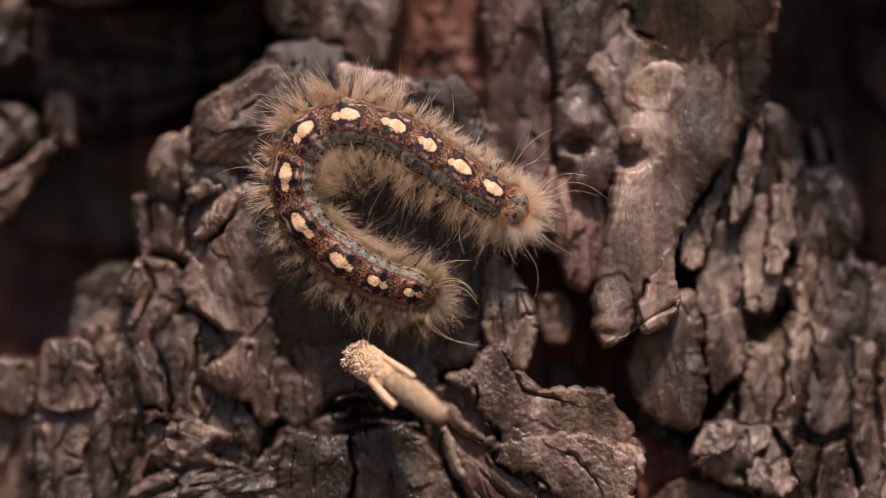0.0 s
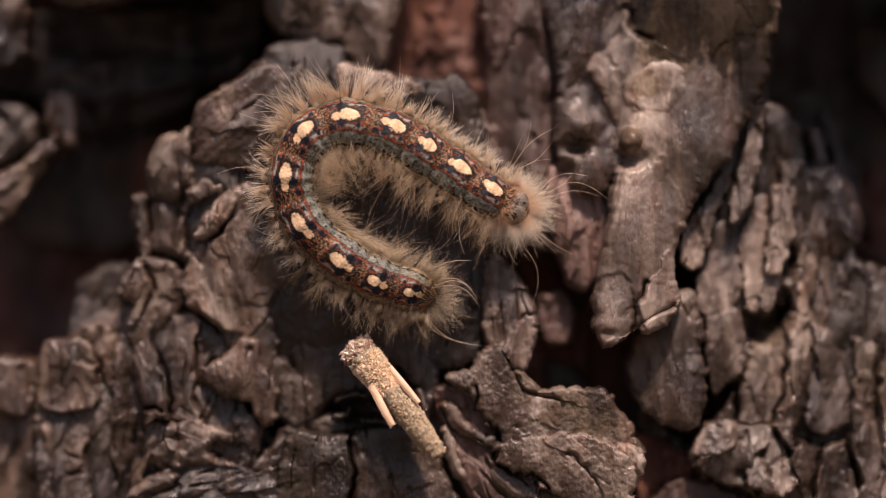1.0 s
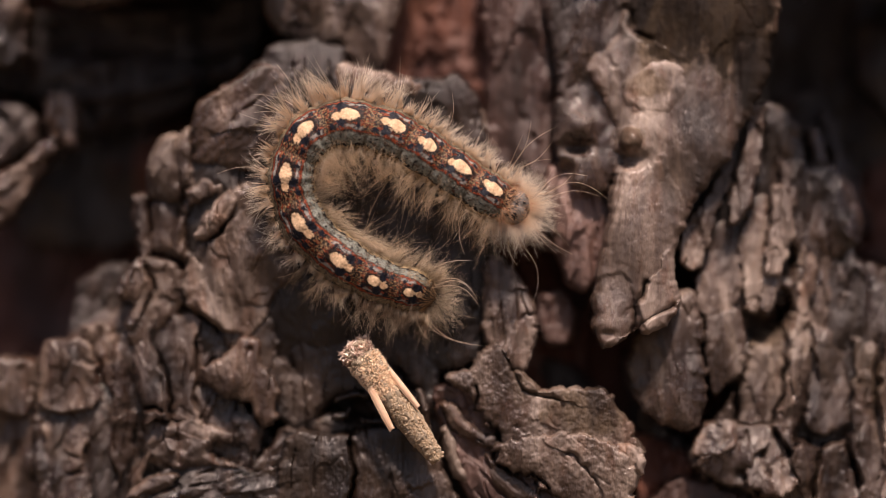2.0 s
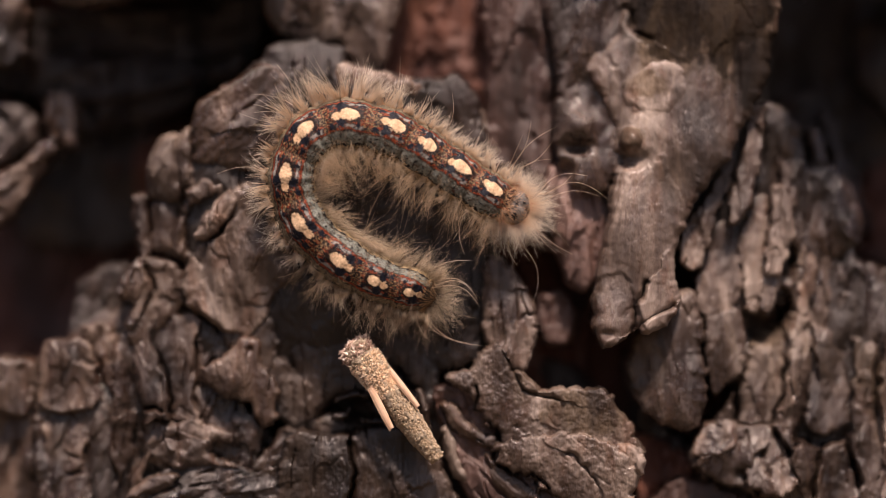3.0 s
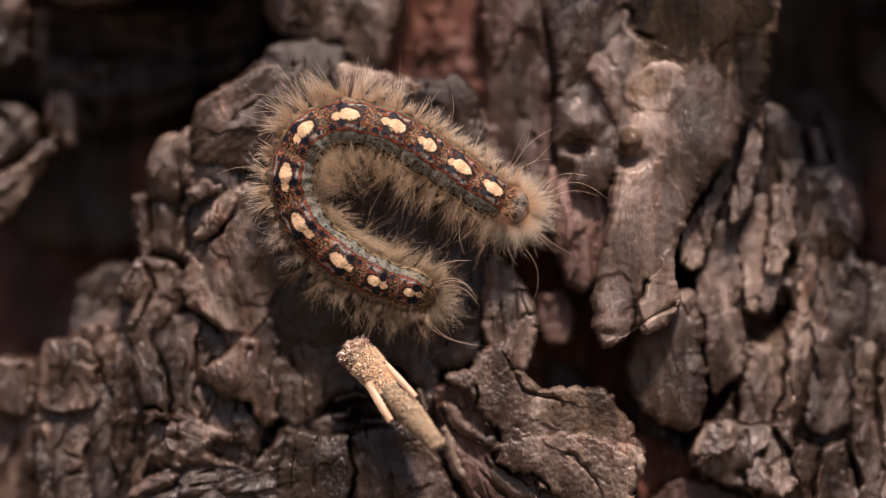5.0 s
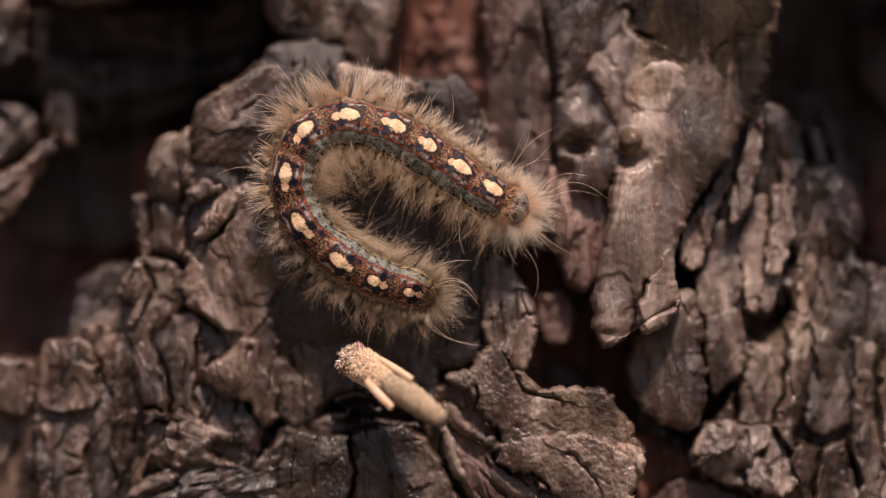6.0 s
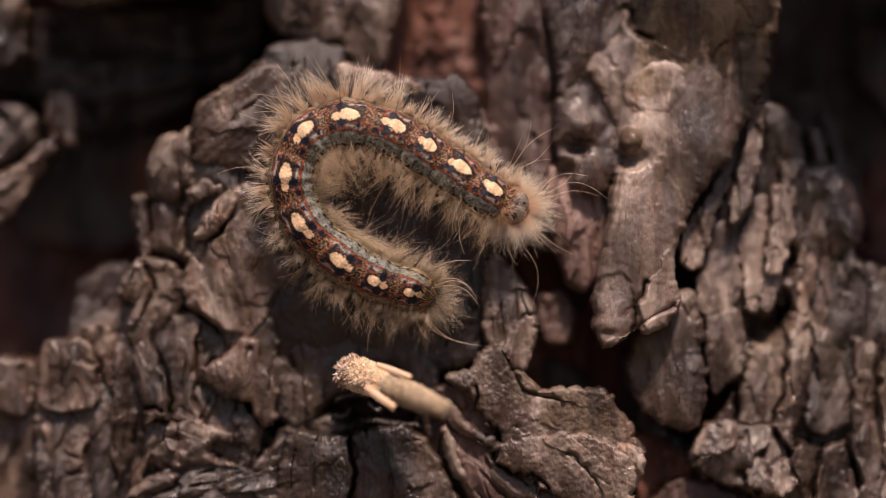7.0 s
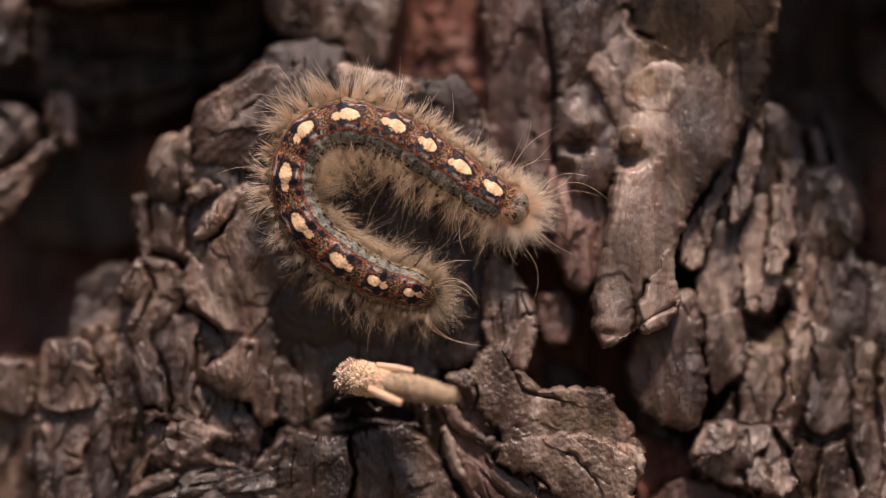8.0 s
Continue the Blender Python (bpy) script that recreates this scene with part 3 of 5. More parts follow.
plate([(262, 745), (300, 752), (350, 745), (420, 770), (430, 830), (380, 822), (310, 830), (262, 800)], 2.4, GREY, relief=1.2, size=46, stretch=1, step=3, cracks=[([(385, 795), (415, 810)], 12, 2.5)])
plate([(300, 830), (360, 805), (420, 825), (445, 835), (500, 760), (535, 765), (505, 830), (490, 940), (210, 940), (250, 870)], 2.4, SEPIA, relief=1.4, size=48, stretch=2.2, lean=70, levels=6, step=3)
plate([(225, 880), (275, 845), (320, 838), (300, 862), (260, 872), (240, 884)], 1.8, GREY, relief=0.6, size=30, lean=70, step=3)
plate([(500, 778), (532, 764), (610, 774), (660, 756), (700, 748), (752, 772), (776, 820), (804, 870), (832, 960), (466, 960), (490, 860)], 2.0, SEPIA, rough=1.2, relief=0.8, size=80, stretch=1, step=2.6, grow=1, slope=(0, -0.1),
      cracks=[([(618, 762), (622, 800), (628, 840), (618, 882), (624, 960)], 3.5, 1.6)], stain_shade=[(650, 815, 110, 50, 0.3), (540, 830, 60, 80, 0.5)])
# thin torn shreds round the pit
for knots in (((592, 708, 6), (620, 700, 10), (652, 698, 8), (668, 690, 4)), ((640, 744, 5), (690, 750, 9), (742, 754, 6)), ((584, 742, 5), (606, 736, 9), (622, 722, 5)), ((650, 716, 5), (662, 726, 8), (676, 728, 4)), ((742, 690, 7), (752, 730, 11), (760, 770, 7)), ((760, 812, 16), (774, 836, 20), (770, 862, 9)), ((728, 822, 6), (744, 806, 12), (764, 800, 8))):
    plate(strip(*knots), 2.1, SEPIA, relief=0.8, size=24, step=2.4, thick=0.6, under=2, rag=3, grow=1, lip=0.2)
# the frayed grey plate at the lower edge
plate([(768, 690), (800, 680), (840, 690), (880, 760), (900, 800), (1000, 850), (1010, 940), (850, 940), (828, 872), (800, 820), (783, 760)], 2.4, MAROON, relief=1.3, size=40, stretch=3.4, lean=-38, levels=6, step=2.8)
plate([(792, 668), (840, 656), (852, 630), (872, 612), (896, 622), (905, 655), (942, 682), (972, 696), (1012, 690), (1072, 694), (1086, 720), (1112, 752), (1126, 786), (1140, 812), (1130, 850), (1116, 872), (1122, 940),
       (1010, 940), (960, 850), (885, 800), (886, 762), (846, 728), (836, 690), (806, 684)], 1.4, GREY, rough=1.8, fibre=0.15, relief=0.7, size=90, cracks=[([(838, 686), (844, 736), (876, 764), (890, 792)], 5, 0.8), ([(900, 640), (930, 690), (990, 706)], 4, 0.4)], stain_shade=[(920, 670, 60, 40, 0.35), (1040, 730, 80, 44, 0.6)], stretch=1.8, lean=-50, levels=5, rag=8, step=2.4, crown=0.1, rounding=1.5, thick=2.5, under=14)
plate([(874, 792), (910, 778), (985, 770), (1060, 776), (1104, 806), (1126, 850), (1116, 872), (1120, 940), (1020, 940), (990, 882), (948, 856), (934, 836), (908, 838), (886, 818)], 1.05, GREY, rough=1.5, fibre=0.2, relief=0.7, size=90, cracks=[([(880, 826), (912, 842), (944, 842), (968, 868)], 5, 0.6), ([(1000, 800), (1040, 820), (1060, 860)], 4, 0.3)],
      lean=-50, stretch=2.2, rag=8, step=2.4, crown=0.05, rounding=1.5, thick=2.0, under=14, slope=(0.25, -0.3))
plate([(1088, 796), (1104, 788), (1124, 794), (1136, 812), (1134, 838), (1118, 832), (1098, 818)], 0.9, SILVER, relief=0.5, size=30, step=2.4, thick=1.2)
plate([(782, 712), (800, 716), (826, 748), (852, 766), (878, 776), (876, 796), (850, 786), (820, 772), (796, 748)], 1.75, BROWN, relief=0.4, size=40, lean=-45, step=2.4, thick=1.2, rag=5)
plate([(784, 752), (796, 760), (806, 800), (824, 838), (822, 856), (806, 842), (790, 800)], 1.9, GREY, relief=0.4, size=40, lean=-30, step=2.4, thick=1.2, rag=5)
plate([(856, 806), (880, 822), (916, 850), (950, 866), (1000, 900), (960, 910), (900, 880), (868, 848)], 1.7, BROWN, relief=0.4, size=40, lean=-50, step=2.4, thick=1.2, rag=6)
# near-black plate that stands for the shade in the fissure
plate([(800, 640), (850, 606), (880, 600), (872, 620), (850, 634), (838, 652), (790, 664)], 5.0, SHADED, relief=0.6, size=30, step=2.8)

# the large plate on the right
plate([(960, -60), (1080, -60), (1110, 60), (1104, 200), (1110, 300), (1070, 340), (1030, 336), (992, 300), (984, 210), (994, 130), (972, 40)], 3.0, BROWN, slope=(0, 0.4), relief=1.1, size=60, stretch=2, step=3.5, lip=0.3, fibre=0.2, rounding=5,
      dents=[(1020, 262, 22, 12, 0.8), (1000, 300, 16, 16, 0.9), (1030, 220, 20, 22, -0.5), (1020, 150, 20, 26, 0.3), (1050, 190, 10, 20, 0.3)])
plate([(1112, -60), (1374, -60), (1376, 40), (1360, 82), (1360, 130), (1332, 190), (1310, 222), (1290, 270), (1255, 312), (1228, 352), (1204, 402), (1192, 450), (1190, 492), (1202, 530), (1192, 562), (1152, 588), (1124, 580), (1096, 604), (1070, 612), (1050, 576), (1056, 522), (1060, 470),
       (1074, 420), (1082, 340), (1092, 290), (1090, 222), (1072, 190), (1058, 160), (1040, 132), (1042, 100), (1094, 64), (1104, 20)], 2.2, SILVER, rough=0.6, fibre=0.12, slope=(0.1, 0.42), relief=0.8, size=120, stretch=1.4, levels=4, crown=0.4, thick=5, step=3.2, lip=0.35, rounding=5,
      bumps=[(1115, 246, 21, 0.75)],
      dents=[(1200, -60, 150, 130, -0.8), (1240, 230, 60, 80, -0.35), (1120, 400, 40, 110, -0.55), (1180, 330, 40, 60, 0.35), (1116, 282, 26, 14, 0.9), (1304, 130, 8, 90, 0.3), (1110, 630, 70, 70, -0.9), (1252, 110, 10, 60, 0.2), (1076, 592, 14, 8, 0.3)],
      # upper part darkened: an olive stain, deepened in colour for shade
      stain_shade=[(1190, 30, 86, 92, 1.0), (1290, 10, 90, 120, 1.0), (1335, 110, 44, 90, 0.9), (1180, 110, 60, 40, 0.5), (1200, 320, 40, 50, 0.35), (1118, 246, 24, 24, 0.6), (1330, 150, 20, 60, 0.35)],
      cracks=[([(1108, 10), (1120, 60), (1150, 74)], 6, 0.5), ([(1150, 500), (1128, 540), (1120, 590)], 5, 1.1), ([(1120, 588), (1160, 560), (1196, 540)], 4, 0.5)])
plate(strip((1068, 594, 10), (1084, 602, 14), (1098, 596, 8)), 1.4, SILVER, relief=0.5, size=20, step=2.4, thick=1, lip=0.2, grow=1)
plate([(1098, 150), (1150, 112), (1212, 118), (1228, 160), (1196, 196), (1150, 203), (1112, 184)], 1.98, SILVER, relief=0.4, size=60, stretch=1, thick=0.5, under=3, step=3, lip=0.16, rounding=4, slope=(0, 0.15), fibre=0.1, stain_shade=[(1140, 150, 40, 24, 0.5)])
# long overlapping flakes beyond it, falling away to the side of the trunk
LONG = dict(relief=0.7, size=30, stretch=4.0, levels=3, step=2.8, thick=3.0, crown=0.04, lip=0.26, rounding=1.2, rag=5.0, grow=5.0, fibre=1.4, slope=(0, 0.5))
for knots, deep, mat in (
        (((1300, 400, 46), (1282, 450, 66), (1272, 510, 74), (1262, 556, 46)), 3.4, SILVER),
        (((1345, 350, 26), (1336, 400, 34), (1326, 450, 34), (1336, 505, 26), (1330, 552, 14)), 3.3, SILVER),
        (((1358, 215, 16), (1362, 270, 20), (1352, 320, 18), (1348, 356, 8)), 4.6, BROWN),
        (((1372, 198, 16), (1388, 260, 19), (1397, 310, 18), (1402, 366, 10)), 4.2, BROWN),
        (((1306, 244, 10), (1288, 290, 18), (1276, 330, 18), (1264, 350, 8)), 3.6, SILVER),
        (((1339, 186, 16), (1336, 250, 23), (1325, 300, 28), (1312, 350, 30), (1299, 392, 16)), 3.1, SILVER),
        (((1268, 346, 18), (1240, 400, 40), (1224, 440, 42), (1226, 472, 22)), 2.9, SILVER),
        (((1378, 330, 16), (1386, 360, 30), (1386, 400, 34), (1375, 445, 34), (1368, 486, 18)), 3.0, SILVER),
        (((1415, 292, 12), (1421, 350, 17), (1418, 400, 16), (1415, 440, 9)), 4.4, GREY),
        (((1442, 230, 10), (1456, 300, 16), (1450, 370, 16), (1444, 420, 10)), 5.4, BROWN),
        (((1462, 200, 8), (1478, 260, 14), (1490, 310, 12)), 7.0, UMBER),
        (((1356, 446, 18), (1366, 496, 26), (1352, 548, 16)), 3.2, GREY),
        (((1428, 432, 16), (1432, 480, 26), (1428, 520, 18), (1420, 552, 10)), 3.6, SILVER),
        (((1456, 450, 28), (1452, 510, 40), (1436, 560, 42), (1420, 614, 26)), 3.9, GREY),
        (((1498, 462, 26), (1492, 520, 38), (1478, 580, 42), (1458, 624, 22)), 4.0, BROWN),
        (((1538, 474, 28), (1528, 540, 36), (1508, 600, 30), (1490, 634, 10)), 4.3, BROWN),
        (((1574, 480, 30), (1564, 560, 34), (1546, 630, 30), (1532, 676, 12)), 4.8, BROWN),
        (((1620, 440, 60), (1610, 560, 60), (1600, 680, 50)), 5.6, BROWN)):
    plate(strip(*knots), deep, mat, **LONG)
plate([(1425, 300), (1450, 290), (1478, 292), (1508, 330), (1524, 392), (1514, 440), (1492, 462), (1440, 470), (1420, 430), (1430, 360)], 4.6, BROWN, relief=0.8, size=40, stretch=2.5, crown=0.8, step=3.5)
# pocket between the flakes, darkened in colour for its shade
plate([(1370, 470), (1384, 440), (1400, 450), (1392, 490), (1402, 520), (1380, 540), (1362, 520)], 4.6, UMBER, relief=0.7, size=30, step=4)
# the bulging plate and its neighbours
plate([(1186, 524), (1226, 516), (1238, 560), (1238, 620), (1246, 660), (1246, 712), (1238, 742), (1216, 762), (1180, 752), (1146, 728), (1116, 690), (1112, 648), (1124, 606), (1150, 570)], 2.5, GREY, slope=(0.35, 0.25), relief=0.7, size=80, stretch=2.4, lean=-8, crown=0.7, rounding=3.5, lip=0.35, thick=6, step=3, fibre=0.7,
      dents=[(1140, 650, 22, 40, 0.3), (1176, 640, 12, 60, 0.22), (1216, 610, 10, 60, 0.3)], stain_shade=[(1146, 630, 40, 76, 0.5)])
plate([(1252, 556), (1308, 548), (1318, 600), (1312, 656), (1288, 680), (1263, 700), (1256, 660), (1248, 610)], 2.9, GREY, relief=0.7, size=50, stretch=2, crown=0.1, lip=0.3, rounding=1.4, thick=5, step=3)
plate([(1300, 556), (1372, 550), (1412, 560), (1470, 590), (1540, 600), (1640, 600), (1640, 960), (1400, 960), (1392, 888), (1330, 874), (1268, 850), (1218, 818), (1252, 776), (1284, 730), (1314, 680)], 3.3, GREY, slope=(-0.2, 0.3), relief=1.2, size=50, stretch=3.0, levels=5, step=2.8, rag=6, rough=1.3, fibre=1.1, lip=0.35, rounding=1.8, lean=4,
      cracks=[([(1320, 560), (1318, 640), (1306, 690), (1300, 745)], 6, 1.6), ([(1384, 556), (1392, 640), (1382, 720), (1364, 752), (1394, 792), (1408, 850)], 5, 1.5), ([(1298, 750), (1330, 756), (1364, 752)], 3, 0.5),
              ([(1434, 590), (1444, 660), (1440, 720), (1408, 790)], 6, 1.2), ([(1412, 772), (1450, 784), (1496, 768)], 10, 2.4), ([(1506, 610), (1504, 700), (1500, 766), (1520, 860)], 6, 1.6), ([(1246, 806), (1284, 776), (1304, 744)], 5, 1.2),
              ([(1560, 610), (1548, 700), (1560, 780)], 7, 1.6), ([(1350, 800), (1330, 840), (1340, 874)], 5, 1.0), ([(1450, 800), (1440, 880)], 5, 1.0)],
      # the first dark patch puts the shade of the recess into the colour
      dents=[(1350, 578, 36, 22, 2.6), (1386, 548, 13, 24, 2.2), (1352, 820, 46, 50, -0.6), (1318, 842, 20, 14, 0.5)], stain_shade=[(1354, 590, 36, 34, 0.6), (1500, 640, 60, 50, 0.4), (1570, 660, 40, 80, 0.5), (1316, 842, 20, 14, 0.5), (1454, 850, 44, 60, 0.4)])
plate([(1446, 610), (1484, 620), (1500, 690), (1498, 744), (1484, 756), (1466, 770), (1444, 762), (1426, 750), (1434, 690)], 3.4, GREY, slope=(0, 0.75), relief=0.8, size=36, stretch=3, crown=0.05, lip=0.25, thick=4, under=14, step=3, rounding=1.5)
plate(strip((1232, 828, 16), (1262, 846, 18), (1290, 862, 8)), 4.2, SILVER, relief=0.6, size=30, lean=-50, step=3, thick=1.5)
plate([(1240, 850), (1300, 872), (1372, 890), (1380, 940), (1180, 940), (1150, 900), (1190, 850)], 3.7, MAROON, relief=1.4, size=40, step=4)
plate([(1112, 760), (1170, 780), (1232, 826), (1210, 900), (1140, 930), (1108, 850)], 5.0, RUST, relief=1.4, size=40, stretch=3, step=4, rag=8)
# shade under the bulging plate, put into the colour of this one
plate([(1130, 700), (1180, 760), (1230, 790), (1216, 830), (1160, 800), (1120, 750)], 6.0, SHADED, relief=1.2, size=40, step=4)

# broken blocks under the columns
plate([(1304, 760), (1340, 764), (1368, 758), (1386, 790), (1400, 830), (1410, 852), (1390, 878), (1366, 876), (1340, 868), (1320, 850), (1330, 820), (1308, 790)], 2.5, SILVER, slope=(0.1, 1.5), relief=0.9, size=36, stretch=2.2, crown=0.1, lip=0.3, thick=4, under=10, step=2.8, rounding=1.5, rag=7,
      cracks=[([(1352, 764), (1346, 800), (1360, 840)], 5, 0.6)], dents=[(1366, 816, 7, 6, 0.3)])
plate([(1520, 752), (1556, 744), (1640, 740), (1640, 960), (1540, 960), (1524, 880), (1530, 820)], 2.9, SILVER, slope=(0, 0.9), relief=1.0, size=40, stretch=3, crown=0.1, lip=0.3, thick=4, under=10, step=3.2, rounding=1.5, rag=7)
plate([(1246, 760), (1284, 738), (1300, 748), (1304, 786), (1276, 800), (1250, 806), (1224, 806)], 2.8, SILVER, slope=(0.2, 1.0), relief=0.9, size=30, stretch=1.5, lean=-40, crown=0.1, lip=0.3, thick=4, under=10, step=2.8, rounding=1.5, rag=6)


# ---- the caterpillar ----
def spline(knots, s):
    """A curve through the knots; s counts them."""
    p = np.concatenate([[2 * knots[0] - knots[1]], knots, [2 * knots[-1] - knots[-2]]])
    s = np.asarray(s, float)
    i = np.clip(np.floor(s).astype(int), 0, len(knots) - 2)
    t = (s - i)[..., None]
    a, b, c, d = p[i], p[i + 1], p[i + 2], p[i + 3]
    return 0.5 * (2 * b + (c - a) * t + (2 * a - 5 * b + 4 * c - d) * t ** 2 + (3 * b - a - 3 * c + d) * t ** 3)


# middle of each body ring from head to tail: u, v, radius, and the degrees by which its back leans outwards
RINGS = np.array([(917, 372, 35, 22), (863, 347, 42, 24), (802, 308, 45, 25), (746, 271, 46, 25), (691, 240, 47, 25), (612, 222, 47, 25), (550, 246, 47, 25), (516, 314, 45, 14), (540, 395, 45, 12), (608, 461, 45, 7),
                  (669, 494, 42, 8), (729, 514, 39, 8), (772, 530, 33, 8)], float)
BACK = 1.5


def body_frame(s):
    """Middle, radius, way along, way up (to the back) and way inwards of the body at ring s; plan steps, third axis towards the eye."""
    p = spline(RINGS, s)
    q = spline(RINGS, np.asarray(s) + 0.02) - spline(RINGS, np.asarray(s) - 0.02)
    t = q[..., :2] / np.hypot(q[..., 0], q[..., 1])[..., None]
    z = np.zeros(t.shape[:-1])
    along = np.stack([t[..., 0], t[..., 1], z], -1)
    inward = np.stack([t[..., 1], -t[..., 0], z], -1)
    eye = np.stack([z, z, z + 1], -1)
    c, n = np.cos(np.radians(p[..., 3:4])), np.sin(np.radians(p[..., 3:4]))
    up, side = c * eye - n * inward, c * inward + n * eye
    droop = -16 * smooth(10.8, 12.0, np.asarray(s, float)) - 8 * smooth(0.9, 0.0, np.asarray(s, float))
    mid = np.concatenate([p[..., :2], (z + droop)[..., None]], -1)
    return mid, p[..., 2], along, up, side


def to_world(p):
    """Plan steps with height over the middle line of the body to metres."""
    x, y, z = spot(p[..., 0], p[..., 1], BACK - p[..., 2] / 32)
    return np.stack([x, y, z], -1)


def body_pattern(s, phi):
    """Colours of the skin: cream keyhole marks on a rust and black back, blue-grey side stripe, speckled tan below."""
    s = np.where(s > 11, 11 + (s - 11) * 0.44, s)
    f = s - np.round(s)
    deg = np.degrees(phi)
    a = np.abs(deg)
    su, sv = s * 80, deg * 0.8
    su, sv = su + 4 * perlin(su / 15, sv / 9, 111), sv + 2.2 * perlin(su / 13, sv / 11, 112)
    n1, n2, n3 = fbm(su / 7, sv / 4, 3, 101), fbm(su / 18, sv / 5, 3, 102), fbm(su / 3, sv / 3, 2, 103)
    f = f + 0.022 * n1 + 0.016 * n3
    deg = deg + 1.8 * n1 + 1.2 * n3
    a = np.abs(deg)
    col = np.zeros(s.shape + (3,))

    def lay(mask, rgb):
        m = np.clip(mask, 0, 1)[..., None]
        col[:] = col * (1 - m) + np.array(rgb) * m

    rust, black, cream, tan = (0.27, 0.052, 0.016), (0.010, 0.009, 0.011), (0.83, 0.6, 0.38), (0.40, 0.29, 0.17)
    # speckled tan flank
    lay(np.ones_like(s), (0.21, 0.16, 0.095))
    lay(smooth(0.1, 0.35, n1), (0.36, 0.28, 0.17))
    lay(smooth(0.18, 0.4, fbm(su / 5, sv / 4, 2, 115)), (0.04, 0.03, 0.022))
    # back: dark red-brown, veined
    wave = 2.5 * np.sin(f * 6.28 + 1.0) + 3.0 * n2
    backm = smooth(38, 35, a + wave)
    joint = smooth(0.26, 0.42, np.abs(f + 0.03))
    lay(backm, (0.05, 0.016, 0.009))
    lay(backm * smooth(-0.32, -0.12, fbm(su / 13, sv / 5, 3, 106)), black)
    lay(backm * smooth(0.11, 0.04, np.abs(fbm(su / 24, sv / 6, 2, 113, 0.45))), rust)
    lay(backm * smooth(0.06, 0.02, np.abs(fbm(su / 9, sv / 4.5, 2, 116, 0.5))) * smooth(0.0, 0.3, n2 + 0.5 * joint - 0.15), tan)
    lay(backm * joint * smooth(0.2, 0.36, fbm(su / 4, sv / 3, 2, 117)), (0.36, 0.24, 0.12))
    # pale slivers on either side of the marks
    lay(backm * smooth(5.5, 3.5, np.abs(a - 27 + 2 * n2) + 9 * np.clip(n1 - 0.05, 0, 1)) * smooth(0.36, 0.26, np.abs(f + 0.08)), (0.30, 0.29, 0.27))
    # rust lines along the back
    for c, w, gap in ((20, 1.8, 0.0), (33.5, 3.0, -0.35)):
        lay(smooth(w, w * 0.4, np.abs(a - c + wave + 2.5 * n1)) * smooth(gap - 0.1, gap + 0.1, n1 + 0.3 * n2), rust)
    lay(smooth(1.6, 0.6, np.abs(a - 30 + wave + 3 * n1)), black)
    # blue-grey stripe with cross folds
    low = 70 - 6 * smooth(7.0, 9.0, s)
    blue = smooth(36.5, 38.5, a + wave) * smooth(low + 1, low - 2, a + 3 * n2) * (1 - 0.85 * smooth(10.3, 11.0, s) * smooth(-0.25, 0.1, n1)) * np.where(deg > 0, 1.0, 0.2)
    lay(blue, (0.2, 0.22, 0.19))
    lay(blue * smooth(0.1, 0.4, -n3), (0.29, 0.31, 0.275))
    lay(blue * smooth(0.4, 0.6, n3), (0.1, 0.105, 0.1))
    folds = np.abs(np.sin((f + 0.012 * n2) * 3.1416 * 5))
    lay(blue * smooth(0.16, 0.05, folds) * smooth(-0.2, 0.2, n2) * 0.7, (0.07, 0.075, 0.07))
    lay(blue * smooth(0.02, 0.008, np.abs(np.abs(f) - 0.48)) * 0.6, (0.06, 0.06, 0.05))
    lay(blue * smooth(0.16, 0.3, n2) * smooth(0.0, 0.2, n1), (0.10, 0.05, 0.03))
    lay(blue * smooth(0.4, 0.5, fbm(su / 9, sv / 5, 2, 118)), (0.03, 0.03, 0.03))
    lay(smooth(1.8, 0.7, np.abs(a - 38 + wave + 2 * n1)) * smooth(-0.3, 0.0, n1), (0.02, 0.013, 0.012))
    # ragged black and cream edges under the stripe, with warts
    lay(smooth(2.6, 1.0, np.abs(a - low + 5 * n1)), (0.02, 0.015, 0.013))
    lay(smooth(4.5, 1.5, np.abs(a - low - 6 + 7 * n1)) * smooth(-0.3, 0.0, n2 + 0.3 * n3), (0.47, 0.34, 0.18))
    for cf, ca, r in ((0.1, -1, 0.065), (-0.3, -2, 0.05), (0.36, 0, 0.045), (-0.05, 22, 0.05)):
        lay(smooth(r, r * 0.75, np.hypot(f - cf, (a - low - ca) / 100) + 0.02 * n1), black)
    # cream keyhole marks with black rims, and the warts at their waists
    long = 0.215 + 0.09 * smooth(2.6, 1.4, s) - 0.05 * smooth(9.4, 10.4, s)
    big = np.hypot((f + 0.07) / long, deg / (13.8 - 3 * smooth(9.4, 10.4, s)))
    small = np.hypot((f - 0.2) / 0.10, (deg + 3 * np.sin(np.round(s) * 2.1)) / 9.0)
    mark = np.minimum(big, small) + 0.17 * n3 + 0.08 * n1
    lay(smooth(1.5, 1.3, mark) * smooth(-0.6, -0.1, n2 + 0.2), (0.018, 0.011, 0.009))
    for side in (-1, 1):
        for cf, ca, r in ((0.1, 18, 0.128), (0.34, 24, 0.075), (-0.3, 24, 0.06)):
            lay(smooth(r, r * 0.78, np.hypot(f - cf - 0.02 * side, (deg - side * ca) / 95) + 0.03 * n1), (0.009, 0.011, 0.02))
    lay(smooth(1.0, 0.92, mark), cream)
    lay(smooth(1.0, 0.92, small) * smooth(0.9, 1.05, big) * 0.5, (0.6, 0.37, 0.2))
